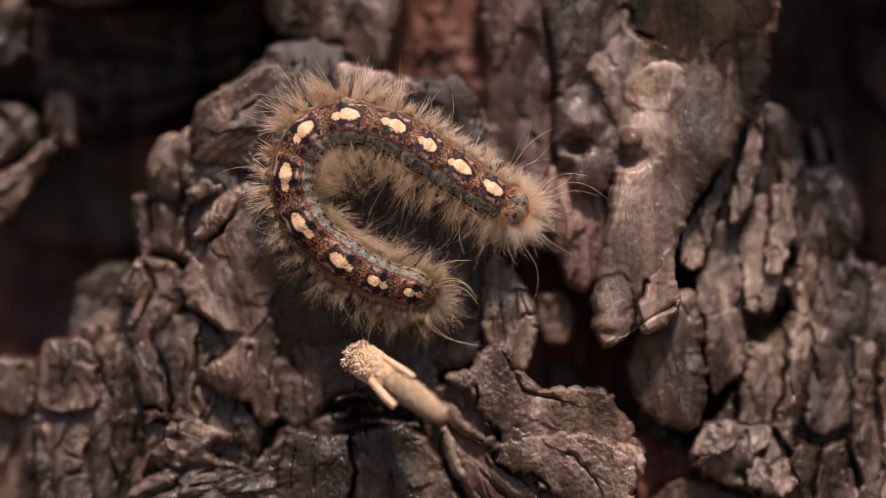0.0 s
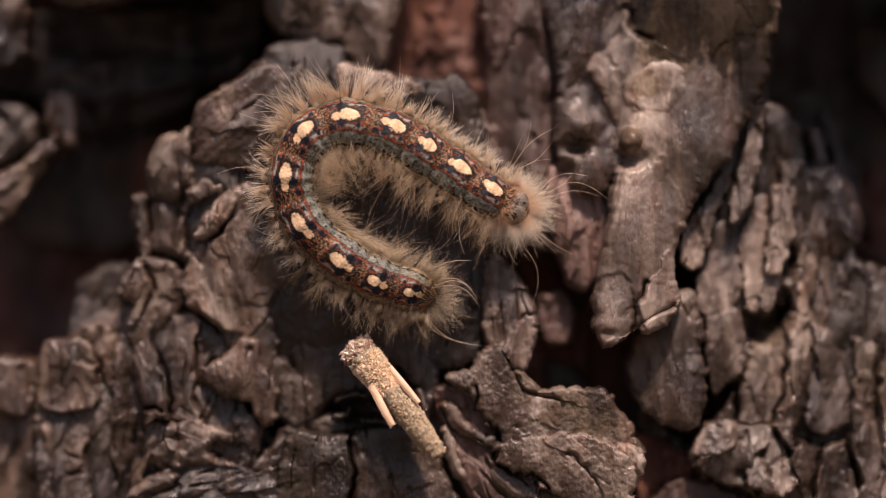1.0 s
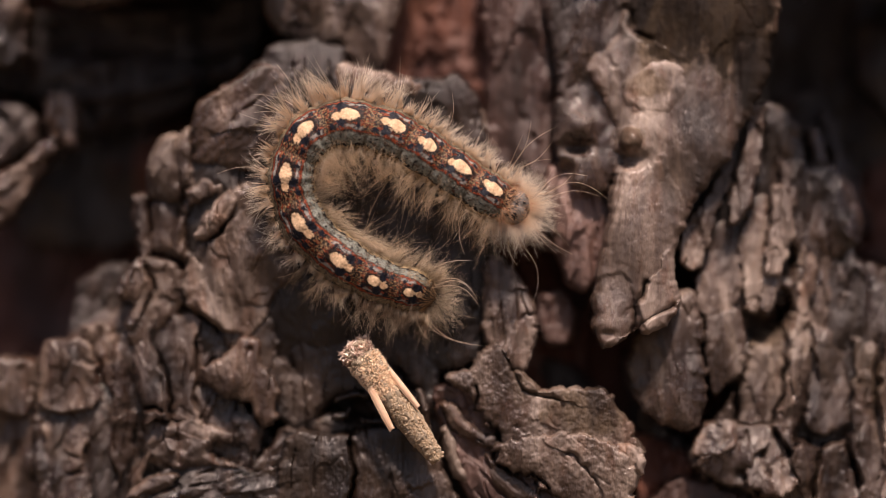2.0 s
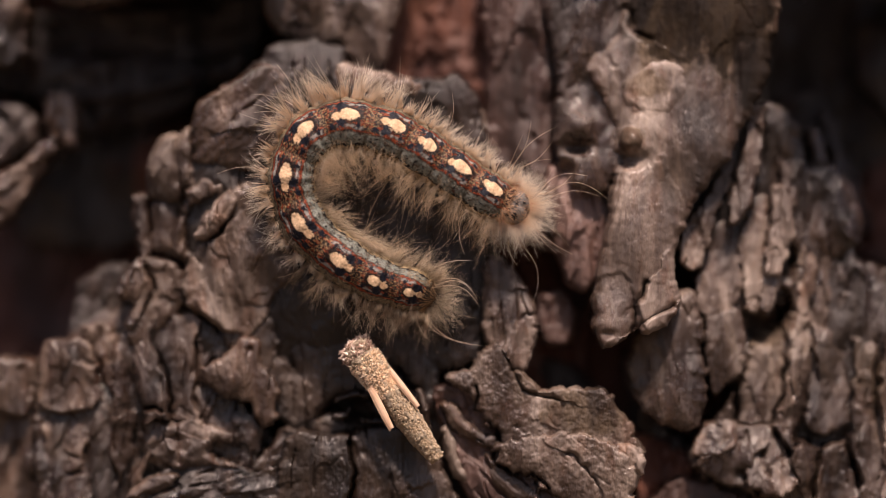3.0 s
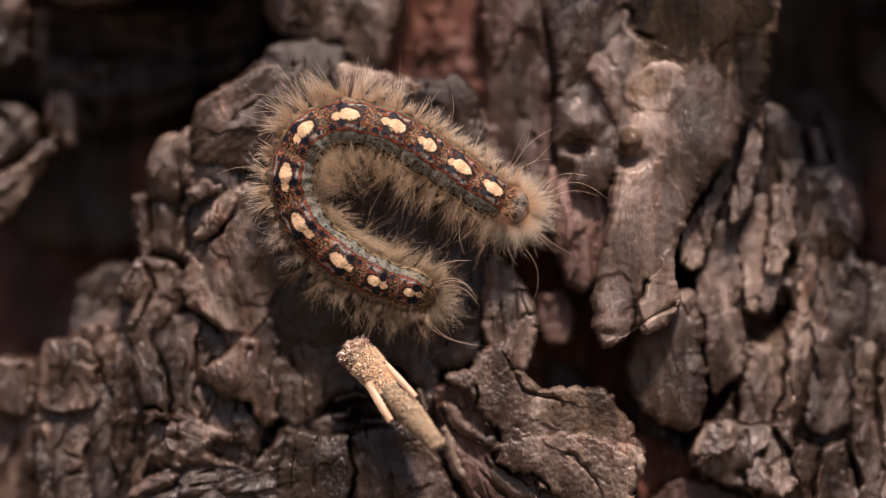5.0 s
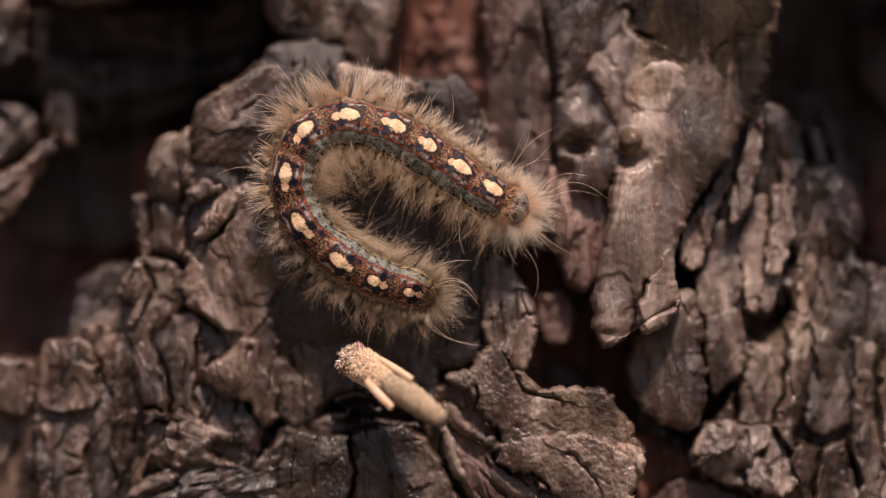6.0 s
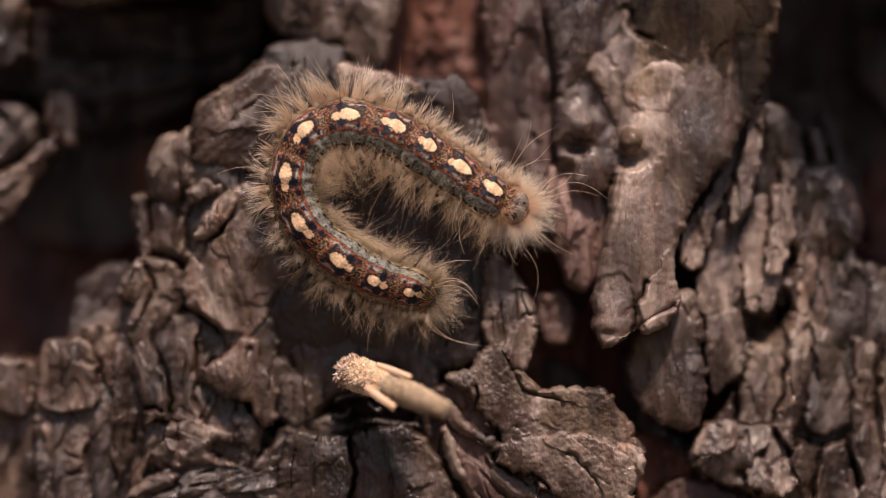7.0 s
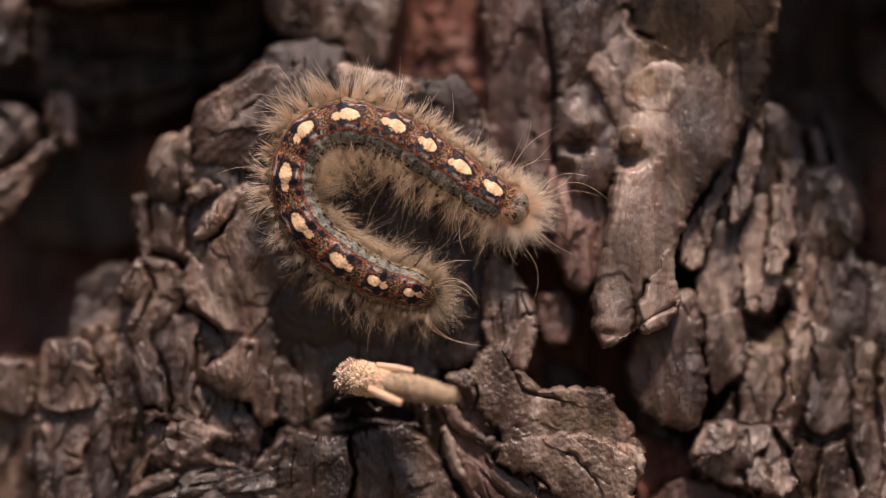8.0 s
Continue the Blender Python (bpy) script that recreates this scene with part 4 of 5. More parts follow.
    lay(smooth(0.5, 0.62, n3) * smooth(1.0, 0.8, mark) * 0.6, (0.5, 0.34, 0.2))
    lay(smooth(0.25, 0.4, fbm(su / 3.5, sv / 14, 2, 119)) * smooth(1.0, 0.8, mark) * 0.3, (0.45, 0.3, 0.18))
    # tail shield
    lay(smooth(11.24, 11.3, s + 0.05 * n1), (0.05, 0.035, 0.025))
    lay(smooth(11.24, 11.3, s + 0.05 * n1) * smooth(0.0, 0.25, n1), (0.42, 0.27, 0.14))
    # folds between the rings
    lay(smooth(0.03, 0.01, np.abs(np.abs(f) - 0.49) + 0.02 * n1) * 0.45, (0.06, 0.045, 0.03))
    return col


def ring_radius(s, phi):
    f = s - np.round(s)
    _, r, *_ = body_frame(s)
    swell = 1 + 0.045 * np.cos(f * 2 * np.pi) + 0.022 * np.cos(f * 6 * np.pi)
    wart = 0.05 * np.exp(-((f - 0.12) / 0.1) ** 2 - ((np.abs(np.degrees(phi)) - 30) / 10) ** 2)
    flat = 1 - 0.12 * np.clip(-np.cos(phi), 0, 1)
    return r * (swell + wart) * flat + 0.5 * fbm(s * 20, phi * 8, 2, 104)


def skin_point(s, phi, lift=0.0):
    mid, r, along, up, side = body_frame(s)
    rr = ring_radius(s, phi) + lift
    return mid + (rr * np.cos(phi))[..., None] * up + (rr * np.sin(phi))[..., None] * side


def strands(roots, ways, lengths, width, bend, seed, points=7, curl=0.25):
    """Tapered hairs in plan steps: roots, directions, lengths; bend pulls them down to the bark."""
    rs = np.random.RandomState(seed)
    n = len(roots)
    w = ways / np.linalg.norm(ways, axis=1)[:, None]
    off = rs.normal(size=(n, 3)) * curl
    off -= (off * w).sum(1)[:, None] * w
    t = np.linspace(0, 1, points)[None, :, None]
    down = np.array((0, 0.25, -1.0))[None, None, :] * bend
    line = roots[:, None] + lengths[:, None, None] * (w[:, None] * t + off[:, None] * t ** 2 + down * t ** 2.2)
    tang = np.gradient(line, axis=1)
    tang /= np.linalg.norm(tang, axis=2)[..., None]
    ref = np.where(np.abs(tang[..., 2:3]) > 0.9, np.array((1.0, 0, 0)), np.array((0, 0, 1.0)))
    a = np.cross(tang, ref)
    a /= np.linalg.norm(a, axis=2)[..., None]
    b = np.cross(tang, a)
    rad = (width * (1 - 0.82 * np.linspace(0, 1, points) ** 1.5))[None, :, None] * (0.7 + 0.6 * rs.rand(n))[:, None, None]
    ring = [line + rad * (math.cos(k * 2.0944) * a + math.sin(k * 2.0944) * b) for k in range(3)]
    verts = np.stack(ring, 2).reshape(-1, 3)
    base = (np.arange(n) * points * 3)[:, None, None, None]
    i = np.arange(points - 1)[None, :, None, None] * 3
    k = np.arange(3)[None, None, :, None]
    k2 = (k + 1) % 3
    faces = np.concatenate([base + i + k, base + i + k2, base + i + 3 + k2, base + i + 3 + k], 3).reshape(-1, 4)
    along = np.broadcast_to(np.linspace(0, 1, points)[None, :, None], (n, points, 3)).reshape(-1)
    return verts, faces, along


def tuft(name, parent, mat, roots, ways, lengths, width, bend, seed, points=7, curl=0.25, label="", place=to_world):
    v, f, along = strands(roots, ways, lengths, width, bend, seed, points, curl)
    me = mesh_of(name, place(v), f.tolist(), mat)
    coloured(me, along, "along", "FLOAT")
    ob = part_mesh(name, me, parent, label)
    return tagged(ob, kind="stuff")


def fringes(seg, ring, lo, hi, rs):
    """Down and fanned tufts of hair on both flanks of one ring."""
    def coat(name, mat, sign, n, angle, spread, mean, wide, fans, fan, drift, bend, seed, tight=0.2):
        group = rs.randint(0, fans, n)
        mid = (np.arange(fans) + 0.5 + 0.3 * rs.normal(size=fans)) / fans
        ss = np.clip(lo + (hi - lo) * (mid[group] + tight / fans * rs.normal(size=n)), lo, hi - 0.01)
        ph = sign * np.radians(np.clip(rs.normal(angle, spread, n), 50, 150))
        _, r, along, up, side = body_frame(ss)
        out = np.cos(ph)[:, None] * up + np.sin(ph)[:, None] * side
        lean = (rs.normal(size=(fans, 3)) * fan)[group]
        spray = ((ss - lo) / (hi - lo) - mid[group]) * fans * 0.55
        way = out + lean + spray[:, None] * along + drift * along + 0.09 * rs.normal(size=(n, 3)) + np.array((0, 0, 0.55 if sign < 0 and ring < 8 else 0.28))
        ln = np.clip(rs.normal(mean, mean * 0.28, n) * (0.72 + 0.55 * rs.rand(fans))[group], 10, 110)
        tuft(name, seg, mat, skin_point(ss, ph), way, ln, wide, bend, seed + ring, 6, 0.2)

    late = ring >= 8
    # inner flank: long soft down
    coat("seta_fringe", HAIR if late else CREAMHAIR, 1, 270 if late else 190 if 2 <= ring <= 4 else 280, 98, 15, 38 if late or ring == 1 else 50, 0.18, 6, 0.42, 0.6 if late else 0.0, 0.16, 400, 0.24)
    coat("seta_fringe", HAIR, 1, 170, 84, 12, 22, 0.2, 9, 0.3, 0.3 if late else 0.1, 0.1, 430)
    coat("seta_fringe", CREAMHAIR, 1, 34, 92, 16, 82 if not late else 60, 0.26, 6, 0.5, 0.5 if late else 0.1, 0.12, 445)
    # outer flank: close undercoat and separate fans
    # sun and shade put into the hair colour: pale above, tan on the last rings
    outer = PALE if ring < 9 else HAIR
    dense, length = {1: (300, 30), 2: (240, 28), 3: (160, 30), 4: (240, 41), 5: (300, 54), 6: (280, 48), 7: (220, 30), 8: (220, 34)}.get(ring, (190, 46))
    coat("seta_fringe", outer, -1, 260, 70 if late else 60, 10, 14, 0.4, 9, 0.3, 0.0, 0.06, 460)
    coat("pale_bristle_tuft", outer, -1, dense, 90 if late else 74, 9, length, 0.3 if late else 0.55, 6, 0.4, 0.0, 0.03, 500, 0.16)


def caterpillar():
    bug = thing("caterpillar", "hairy brown caterpillar with cream back marks, blue-striped, curled on bark", "caterpillar")
    count, around = 90, 168
    turn = np.linspace(-1, 1, around, endpoint=False)
    turn = np.pi * (0.6 * turn + 0.4 * turn ** 3)
    rs = np.random.RandomState(31)
    for ring in range(1, 12):
        lo, hi = ring - 0.5, ring + 0.5
        if ring == 1:
            lo = 0.30
        if ring == 11:
            hi = 11.965
        s, phi = np.meshgrid(np.linspace(lo, hi, count), turn, indexing="ij")
        p = skin_point(s, phi)
        if ring == 11:
            mid = body_frame(s)[0]
            k = np.sqrt(np.clip(1 - smooth(11.3, 11.97, s) ** 2, 0.0, 1))[..., None]
            p = mid + (p - mid) * k
            fr = body_frame(s)
            p = p - fr[2] * (0.3 * smooth(10.9, 11.8, s) * ((p - mid) * fr[3]).sum(-1))[..., None]
        idx = np.arange(s.size).reshape(s.shape)
        nxt = np.roll(idx, -1, 1)
        quads = np.stack([idx[:-1], nxt[:-1], nxt[1:], idx[1:]], -1).reshape(-1, 4)
        me = mesh_of("body_ring", to_world(p).reshape(-1, 3), quads.tolist(), SKIN)
        coloured(me, body_pattern(s, phi).reshape(-1, 3), "pattern")
        seg = part_mesh("body_ring", me, bug)
        fringes(seg, ring, lo, hi, rs)
        n = 7
        ss = ring + 0.12 + 0.05 * rs.normal(size=n)
        ph = np.radians(rs.choice([-30, 30], n) + 5 * rs.normal(size=n))
        mid, r, along, up, side = body_frame(ss)
        out = np.cos(ph)[:, None] * up + np.sin(ph)[:, None] * side
        tuft("dark_bristle_tuft", seg, BLACKHAIR, skin_point(ss, ph), out + 0.4 * rs.normal(size=(n, 3)), np.clip(rs.normal(40, 14, n), 15, 80), 0.6, 0.05, 600 + ring, 6, 0.25)
        # stub legs that hold the bark
        if ring in (1, 2, 3, 5, 6, 7, 8, 11):
            for sgn in (-1, 1):
                m, r, al, up1, sd1 = (q[0] for q in body_frame(np.array([float(ring)])))
                a = np.linspace(0, 2 * np.pi, 12, endpoint=False)
                rows = []
                thin = 0.55 if ring <= 3 else 1.0
                for dep, rad in ((-0.6 * r, 13 * thin), (-0.95 * r, 12 * thin), (-1.35 * r, 9 * thin), (-1.7 * r, 11 * thin), (-1.85 * r, 8 * thin)):
                    c = m + sgn * 0.5 * r * sd1 * np.array((1, 1, 0)) + np.array((0, 0, dep))
                    rows.append(c + rad * (np.cos(a)[:, None] * al + np.sin(a)[:, None] * np.array((al[1], -al[0], 0))))
                v = np.concatenate(rows)
                fc = [(i * 12 + j, i * 12 + (j + 1) % 12, i * 12 + 12 + (j + 1) % 12, i * 12 + 12 + j) for i in range(4) for j in range(12)] + [tuple(48 + j for j in range(12))]
                me = mesh_of("proleg" if ring > 3 else "leg", to_world(v), fc, SKIN)
                coloured(me, np.tile((0.14, 0.10, 0.07), (len(v), 1)), "pattern")
                part_mesh("proleg" if ring > 3 else "leg", me, bug)
    tail_hairs(seg)
    caterpillar_head(bug)
    return bug


def caterpillar_head(bug):
    a, b = np.meshgrid(np.linspace(0, np.pi, 60), np.linspace(0, 2 * np.pi, 90, endpoint=False), indexing="ij")
    lx, ly, lz = np.cos(a), np.sin(a) * np.cos(b), np.sin(a) * np.sin(b)
    cleft = 1 - 0.10 * np.exp(-(ly / 0.16) ** 2) * (lz > -0.2)
    mid, r, along, up, side = (q[0] for q in body_frame(np.array([0.12])))
    fwd = -along
    p = mid + (lx * 25 * cleft)[..., None] * fwd + (ly * 33)[..., None] * side + (lz * 31 * cleft)[..., None] * up
    col = np.zeros(a.shape + (3,)) + np.array((0.2, 0.185, 0.17))
    n = fbm(ly * 9, lz * 9 + lx * 5, 3, 120)
    col = col * (1 + 0.5 * n)[..., None]

    def dot(fx, fy, fz, rad):
        d = np.sqrt((lx - fx) ** 2 + (ly - fy) ** 2 + (lz - fz) ** 2) + 0.08 * n
        m = smooth(rad, rad * 0.75, d)[..., None]
        col[:] = col * (1 - m) + np.array((0.012, 0.012, 0.016)) * m

    for fx, fy, fz, rad in ((0.2, 0.7, 0.62, 0.3), (0.45, -0.66, 0.55, 0.24), (-0.4, 0.62, 0.65, 0.3), (0.05, 0.1, 0.98, 0.14), (0.85, 0.0, 0.5, 0.16), (-0.1, 0.35, 0.9, 0.1), (0.5, -0.2, 0.85, 0.13)):
        dot(fx, fy, fz, rad)
    m = (smooth(0.75, 0.95, np.abs(ly)) * smooth(0.5, 0.0, lz))[..., None]
    col[:] = col * (1 - m) + np.array((0.4, 0.22, 0.09)) * m
    idx = np.arange(a.size).reshape(a.shape)
    nxt = np.roll(idx, -1, 1)
    quads = np.stack([idx[:-1], idx[1:], nxt[1:], nxt[:-1]], -1).reshape(-1, 4)
    me = mesh_of("head", to_world(p).reshape(-1, 3), quads.tolist(), SKIN)
    coloured(me, col.reshape(-1, 3), "pattern")
    head = part_mesh("head", me, bug, "blue-grey head with black spots")
    rs = np.random.RandomState(77)
    n = 2000
    ang = rs.uniform(-np.pi, np.pi, n)
    around = np.cos(ang)[:, None] * fwd + np.sin(ang)[:, None] * side
    keep = np.cos(ang) > -0.5
    low = rs.uniform(-0.9, 0.1, n)
    root = mid + 27 * around + (low * 26)[:, None] * np.array((0, 0, 1.0))
    way = around + 0.3 * rs.normal(size=(n, 3)) + np.array((0, 0, 0.25))
    tuft("face_fringe", head, PALE, root[keep], way[keep], np.clip(rs.normal(42, 12, n), 15, 75)[keep], 0.32, 0.25, 701, 7, 0.35)
    # rusty collar between the head and the first ring, and the ruff under it
    n = 240
    ca = np.radians(rs.uniform(-80, 110, n))
    ss = np.full(n, 0.42) + 0.07 * rs.normal(size=n)
    _, _, al, up1, sd1 = body_frame(ss)
    out = np.cos(ca)[:, None] * up1 + np.sin(ca)[:, None] * sd1
    tuft("neck_ruff", head, RUSTHAIR, skin_point(ss, ca), out - 0.9 * al + 0.35 * rs.normal(size=(n, 3)), rs.uniform(8, 24, n), 0.36, 0.2, 705, 6, 0.4)
    n = 150
    ca, cb = rs.uniform(0.5, 2.4, n), rs.uniform(0.3, 2.84, n)
    d = np.cos(ca)[:, None] * fwd + (np.sin(ca) * np.cos(cb))[:, None] * side + (np.sin(ca) * np.sin(cb))[:, None] * up
    tuft("face_down", head, RUSTHAIR, mid + 27 * d, d + 0.5 * fwd + 0.4 * rs.normal(size=(n, 3)), rs.uniform(8, 24, n), 0.3, 0.2, 704, 6, 0.4)
    # the long hairs: foot and tip in plan steps, height gained on the way, sideways bow
    feet = np.array([(905, 300, 985, 225, 25, -0.1), (900, 300, 940, 215, 20, 0.1), (902, 302, 978, 250, 15, 0.12), (908, 312, 975, 282, 12, -0.12), (900, 298, 925, 240, 25, 0.0), (950, 345, 1040, 312, 10, -0.2),
                     (955, 352, 1078, 355, 5, -0.25), (958, 360, 1062, 348, -5, -0.15), (955, 345, 1012, 310, 10, 0.1), (948, 405, 1012, 450, -5, 0.05), (945, 395, 985, 448, -10, 0.1), (915, 425, 940, 545, -20, -0.2),
                     (900, 425, 915, 470, -10, 0.1), (820, 380, 822, 450, 0, 0.12)], float)
    strong(head, feet)


def strong(parent, feet, name="long_hair_tuft"):
    root = np.stack([feet[:, 0], feet[:, 1], np.full(len(feet), 8.0)], 1)
    tip = np.stack([feet[:, 2], feet[:, 3], 8.0 + feet[:, 4]], 1)
    points = 12
    t = np.linspace(0, 1, points)[None, :, None]
    side = np.stack([-(tip - root)[:, 1], (tip - root)[:, 0], np.zeros(len(feet))], 1)
    line = root[:, None] + (tip - root)[:, None] * t + side[:, None] * (np.sin(t * np.pi) * feet[:, 5][:, None, None])
    verts, faces, along = [], [], []
    for p in line:
        g = np.gradient(p, axis=0)
        g /= np.linalg.norm(g, axis=1)[:, None]
        a = np.cross(g, (0, 0, 1.0))
        a /= np.linalg.norm(a, axis=1)[:, None]
        b = np.cross(g, a)
        rad = (0.58 * (1 - 0.75 * np.linspace(0, 1, points)))[:, None]
        n0 = len(verts) * 4 * points
        verts.append(np.stack([p + rad * (math.cos(k * 1.5708) * a + math.sin(k * 1.5708) * b) for k in range(4)], 1).reshape(-1, 3))
        faces += [(n0 + i * 4 + k, n0 + i * 4 + (k + 1) % 4, n0 + i * 4 + 4 + (k + 1) % 4, n0 + i * 4 + 4 + k) for i in range(points - 1) for k in range(4)]
        along.append(np.repeat(np.linspace(0, 1, points), 4))
    me = mesh_of(name, to_world(np.concatenate(verts)), faces, LONGHAIR)
    coloured(me, np.concatenate(along), "along", "FLOAT")
    tagged(part_mesh(name, me, parent), kind="stuff")


def tail_hairs(seg):
    rs = np.random.RandomState(81)
    n = 520
    mid, r, along, up, side = (q[0] for q in body_frame(np.array([11.6])))
    ang = rs.uniform(-1.7, 1.7, n)
    around = np.cos(ang)[:, None] * along + np.sin(ang)[:, None] * side
    root = mid + rs.uniform(14, 30, n)[:, None] * around + rs.uniform(-24, 4, n)[:, None] * np.array((0, 0, 1.0))
    way = around + 0.35 * rs.normal(size=(n, 3)) + np.array((0, 0, 0.2))
    tuft("tail_fringe", seg, HAIR, root, way, np.clip(rs.normal(42, 13, n), 15, 80), 0.19, 0.28, 801, 7, 0.35)
    feet = np.array([(770, 505, 845, 530, 20, -0.25), (768, 500, 838, 515, 20, -0.2), (765, 510, 850, 545, 15, -0.22), (740, 555, 830, 608, -10, 0.12), (745, 550, 862, 612, -15, 0.15), (735, 555, 762, 605, -10, 0.1),
                     (700, 548, 650, 622, -15, 0.2), (760, 480, 835, 462, 10, -0.1), (705, 545, 720, 590, 0, 0.1), (520, 190, 490, 115, 15, 0.12), (505, 215, 478, 165, 10, 0.2), (690, 180, 708, 100, 30, 0.08),
                     (640, 165, 655, 95, 20, -0.08), (790, 235, 800, 165, 15, 0.1), (475, 305, 385, 308, 5, 0.12)], float)
    strong(seg, feet)


caterpillar()


# ---- the bagworm case ----
def lumps(centres, ways, sizes, longer, seed):
    """Small angular grains: eight-cornered lumps, drawn out along their way."""
    rs = np.random.RandomState(seed)
    corner = np.array([(1, 0, 0), (-1, 0, 0), (0, 1, 0), (0, -1, 0), (0, 0, 1), (0, 0, -1)], float)
    tri = np.array([(0, 2, 4), (2, 1, 4), (1, 3, 4), (3, 0, 4), (2, 0, 5), (1, 2, 5), (3, 1, 5), (0, 3, 5)])
    w = ways / np.linalg.norm(ways, axis=1)[:, None]
    ref = rs.normal(size=w.shape)
    a = np.cross(w, ref)
    a /= np.linalg.norm(a, axis=1)[:, None]
    b = np.cross(w, a)
    shape = corner[None] * (0.75 + 0.5 * rs.rand(len(w), 6, 1)) * sizes[:, None, None]
    v = centres[:, None] + shape[..., 0:1] * a[:, None] + shape[..., 1:2] * b[:, None] + longer * shape[..., 2:3] * w[:, None]
    f = tri[None] + (np.arange(len(w)) * 6)[:, None, None]
    return v.reshape(-1, 3), f.reshape(-1, 3)


CASE_LENGTH = 258


def case_radius(t):
    return 26 - 5 * smooth(0.15, 0.5, t) + 1.2 * np.sin(t * 11) - 7 * smooth(0.55, 1.0, t)


def bagworm_case():
    """A silk tube along its own -z, mouth at the origin, dressed in grains and two straw slivers; plan steps."""
    root = thing("bagworm_case", "sandy tan bagworm case with two straw slivers, hanging from bark", "bagworm case")
    scale = lambda v: np.asarray(v) * STEP
    t, a = np.meshgrid(np.linspace(0, 1, 90), np.linspace(0, 2 * np.pi, 56, endpoint=False), indexing="ij")
    r = case_radius(t) + 6.5 * fbm(t * 14, np.cos(a) * 2 + np.sin(a) * 3, 3, 130) + 1.2 * fbm(t * 40, a * 6, 2, 131)
    r = r * np.sqrt(np.clip(1 - smooth(0.93, 1.004, t) ** 2, 0.02, 1)) * np.where(t < 0.02, 0.8, 1)
    bow = 1.5 * np.sin(t * 3.1)
    p = np.stack([r * np.cos(a) + bow, r * np.sin(a), -t * CASE_LENGTH], -1)
    idx = np.arange(t.size).reshape(t.shape)
    nxt = np.roll(idx, -1, 1)
    quads = np.stack([idx[:-1], idx[1:], nxt[1:], nxt[:-1]], -1).reshape(-1, 4).tolist()
    quads += [tuple(idx[0][::-1])[::-1], tuple(idx[-1])]
    part_mesh("silk_tube", mesh_of("silk_tube", scale(p.reshape(-1, 3)), quads, SILK), root, "felted tan silk tube")
    rs = np.random.RandomState(55)

    def skin(n, lo, hi, lift):
        tt, aa = lo + (hi - lo) * rs.rand(n), rs.rand(n) * 2 * np.pi
        rr = case_radius(tt) + lift
        o = np.stack([np.cos(aa), np.sin(aa), 0 * aa], -1)
        c = o * rr[:, None] + np.stack([1.5 * np.sin(tt * 3.1), 0 * tt, -tt * CASE_LENGTH], -1)
        return c, o, tt

    c, o, tt = skin(5600, 0.16, 0.99, 0.6)
    c *= np.where(tt > 0.93, 0.85, 1)[:, None] ** np.array((1, 1, 0))
    v, f = lumps(c, o + 0.6 * rs.normal(size=o.shape), rs.uniform(0.8, 2.3, len(c)), 1.3, 56)
    tagged(part_mesh("sand_crust", mesh_of("sand_crust", scale(v), f.tolist(), SAND), root, "pale sandy grains"), kind="stuff")
    c, o, tt = skin(520, 0.34, 0.98, -1.0)
    v, f = lumps(c, o + 0.6 * rs.normal(size=o.shape), 1.8 + 3.2 * rs.rand(len(c)) ** 2, 1.5, 59)
    tagged(part_mesh("coarse_crust", mesh_of("coarse_crust", scale(v), f.tolist(), SAND), root, "coarser grey sand grains"), kind="stuff")
    c, o, tt = skin(2200, 0.12, 0.44, 1.2)
    v, f = lumps(c, o + 0.5 * rs.normal(size=o.shape), rs.uniform(0.9, 1.9, len(c)), 3.4, 57)
    tagged(part_mesh("collar_crust", mesh_of("collar_crust", scale(v), f.tolist(), CREAM, False), root, "rough cream flakes"), kind="stuff")
    # bristly crumbs round the mouth
    n = 1900
    k = rs.normal(size=(n, 3))
    k /= np.linalg.norm(k, axis=1)[:, None]
    k[:, 2] = k[:, 2] * 0.8 + 0.15
    uneven = 1.04 + 0.3 * fbm(k[:, 0] * 2.2 + 3 * k[:, 2], k[:, 1] * 2.2 + 5, 2, 132)[:, None]
    c = k * np.array((27, 27, 25)) * uneven * rs.uniform(0.75, 1.05, (n, 1)) + np.array((0, 0, -20))
    v, f = lumps(c, k + 0.9 * rs.normal(size=k.shape), 1.0 + 2.2 * rs.rand(n) ** 2, 3.0, 58)
    tagged(part_mesh("mouth_tuft", mesh_of("mouth_tuft", scale(v), f.tolist(), FRASS, False), root, "bristly reddish-brown crumbs round the mouth"), kind="stuff")
    for x0, z0, x1, z1, y, wide in ((-19, -83, -32, -164, -23, 6.8), (27, -78, 29, -160, -16, 5.8)):
        straw(root, x0, z0, x1, z1, y, wide)
    return root


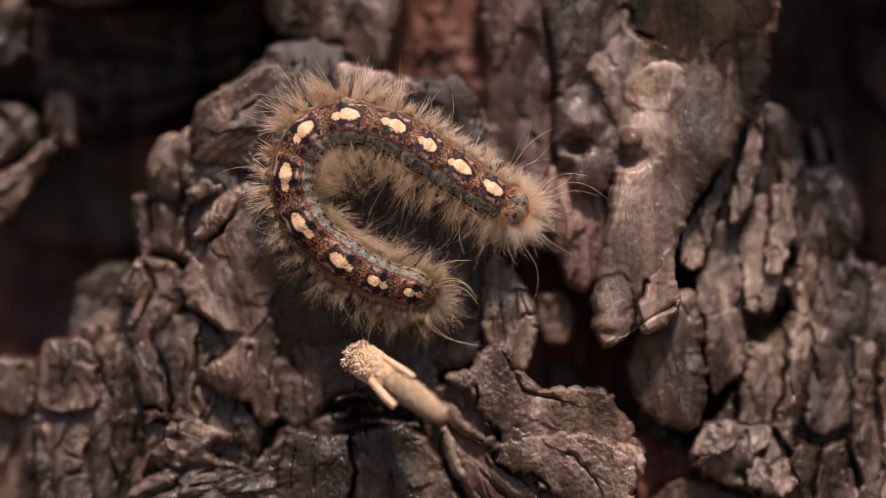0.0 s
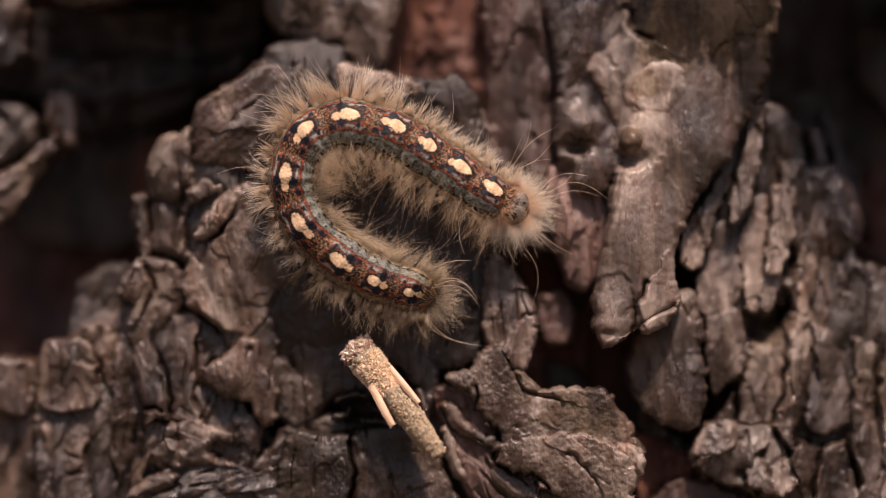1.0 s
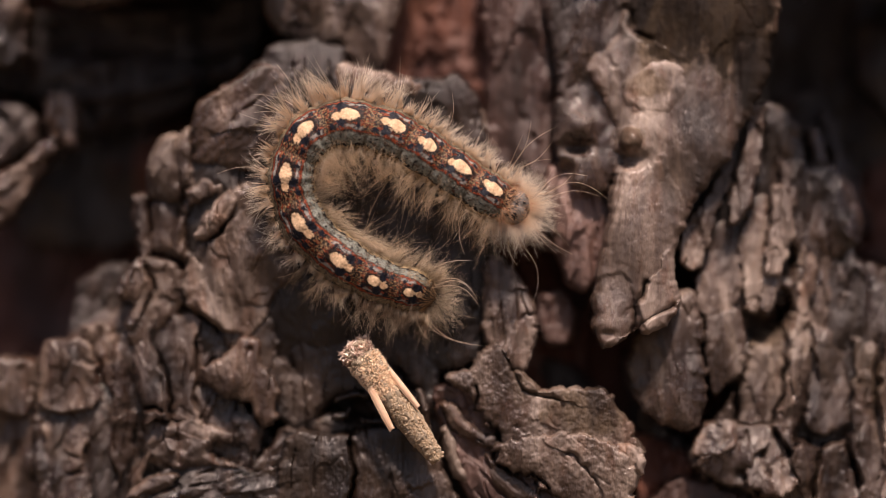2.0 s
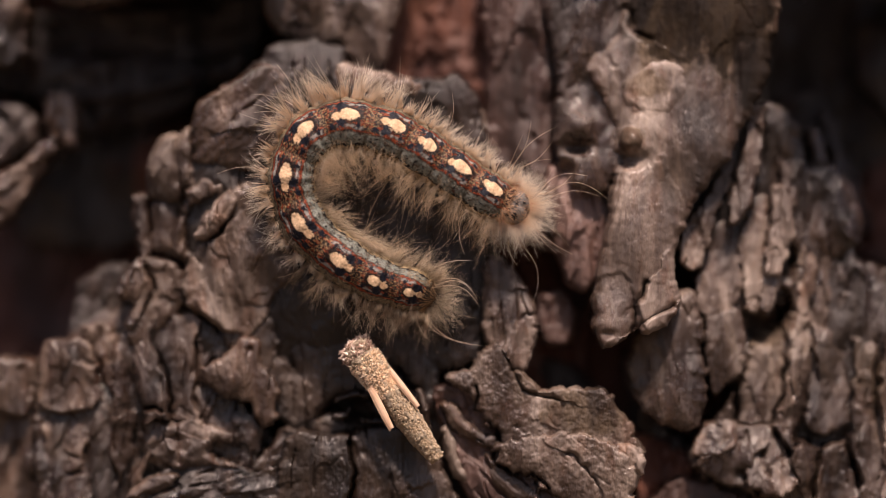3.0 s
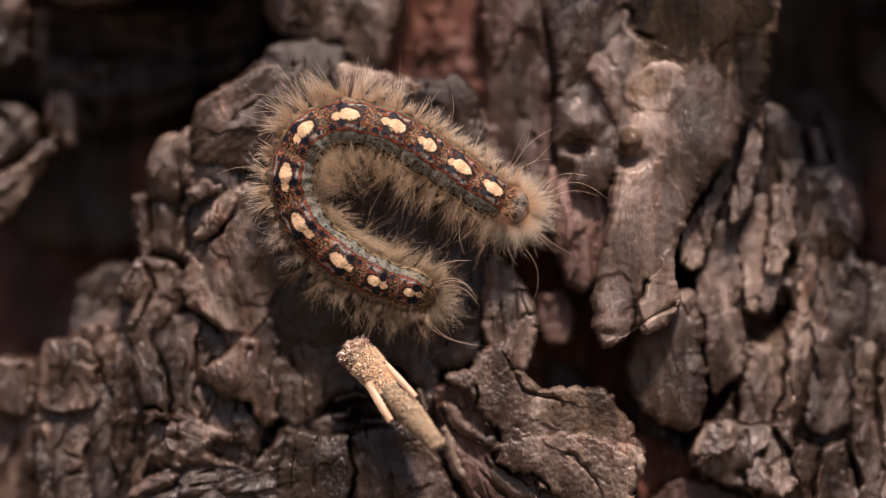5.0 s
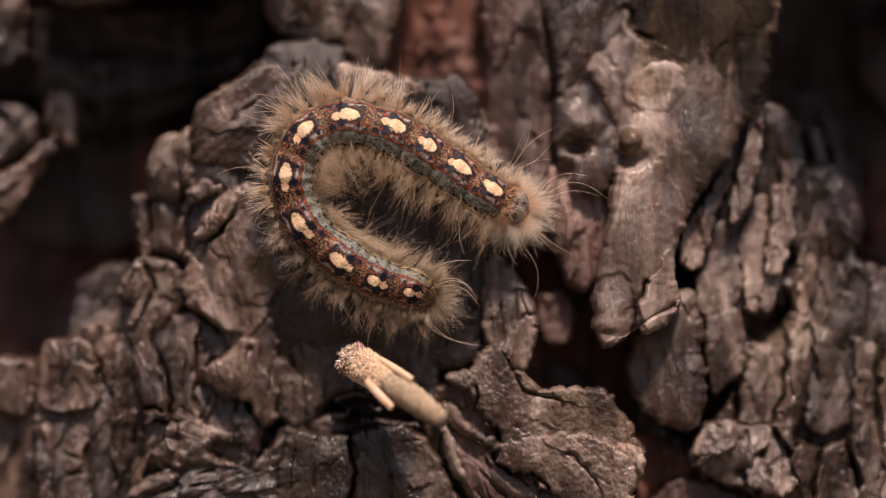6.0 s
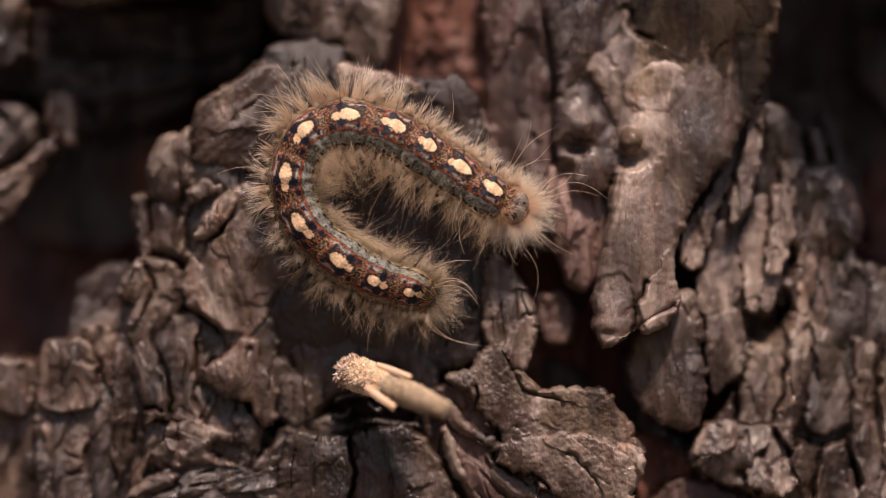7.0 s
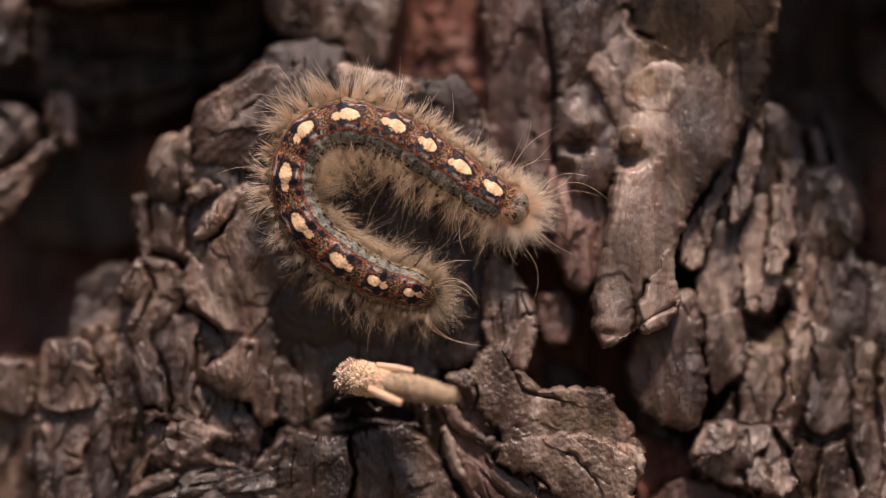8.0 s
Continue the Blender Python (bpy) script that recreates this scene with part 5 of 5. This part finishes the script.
def straw(root, x0, z0, x1, z1, y, wide):
    bm = bmesh.new()
    d = Vector((x1 - x0, 0, z1 - z0))
    w = Vector((d.z, 0, -d.x)).normalized() * wide
    rows = []
    for i in range(7):
        k = i / 6
        c = Vector((x0, y, z0)) + d * k + Vector((0, -2.5 * math.sin(k * 3.1), 0))
        ww = w * (0.75 + 0.25 * math.sin(0.6 + k * 2.4))
        cup = Vector((0, 2.4, 0))
        thick = Vector((0, 2.6, 0))
        slant = d.normalized() * 5
        rows.append([bm.verts.new(q * STEP) for q in (c - ww + cup - slant, c - ww * 0.3, c + ww * 0.3, c + ww + cup + slant * 0.6, c + ww + cup + thick, c + thick, c - ww + cup + thick)])
    for p, q in zip(rows[:-1], rows[1:]):
        for j in range(7):
            bm.faces.new((p[j], p[(j + 1) % 7], q[(j + 1) % 7], q[j]))
    bm.faces.new(rows[0][::-1])
    bm.faces.new(rows[-1])
    bmesh.ops.recalc_face_normals(bm, faces=bm.faces)
    me = bpy.data.meshes.new("straw")
    bm.to_mesh(me)
    bm.free()
    me.materials.append(STRAW)
    part_mesh("straw", me, root, "split yellow straw sliver")


case = bagworm_case()


def case_pose(u0, v0, u1, v1, roll=0):
    """The case with its mouth at u0, v0 and its far end at u1, v1; it leans out from the bark by as much as it looks short."""
    m = Vector(spot(u0, v0, 1.9))
    near, far = -12.0, 1.9
    for _ in range(40):
        d = (near + far) / 2
        if (Vector(spot(u1, v1, d)) - m).length > CASE_LENGTH * STEP:
            near = d
        else:
            far = d
    z = (m - Vector(spot(u1, v1, d))).normalized()
    x = Vector((0, 1, 0)).cross(z).normalized()
    y = z.cross(x)
    return Matrix.Translation(m) @ Matrix((x, y, z)).transposed().to_4x4() @ pose(0, 0, 0, 0, 0, roll)


def motions():
    rows = [(0.0, 626, 627, 787, 740), (0.3, 624, 620, 779, 769), (0.6, 622, 617, 774, 793), (0.9, 627, 614, 778, 802), (1.2, 625, 611, 779, 814), (1.6, 624, 613, 777, 816),
            (2.8, 625, 612, 776, 817), (3.4, 623, 609, 774, 813), (4.0, 623, 610, 775, 810), (4.6, 623, 611, 777, 809), (4.9, 622, 613, 778, 800), (5.5, 617, 628, 784, 758, 4), (5.8, 615, 632, 785, 747, 6), (6.0, 616, 631, 785, 744, 6),
            (6.2, 609, 651, 790, 748, 10), (6.5, 608, 650, 782, 766, 8), (6.8, 609, 652, 786, 748, 10), (7.0, 610, 654, 792, 727, 12), (7.4, 609, 664, 800, 699, 15), (7.7, 610, 664, 803, 700, 15), (8.0, 609, 664, 805, 704, 15)]
    walk(case, [(t, case_pose(*r)) for t, *r in rows])


motions()
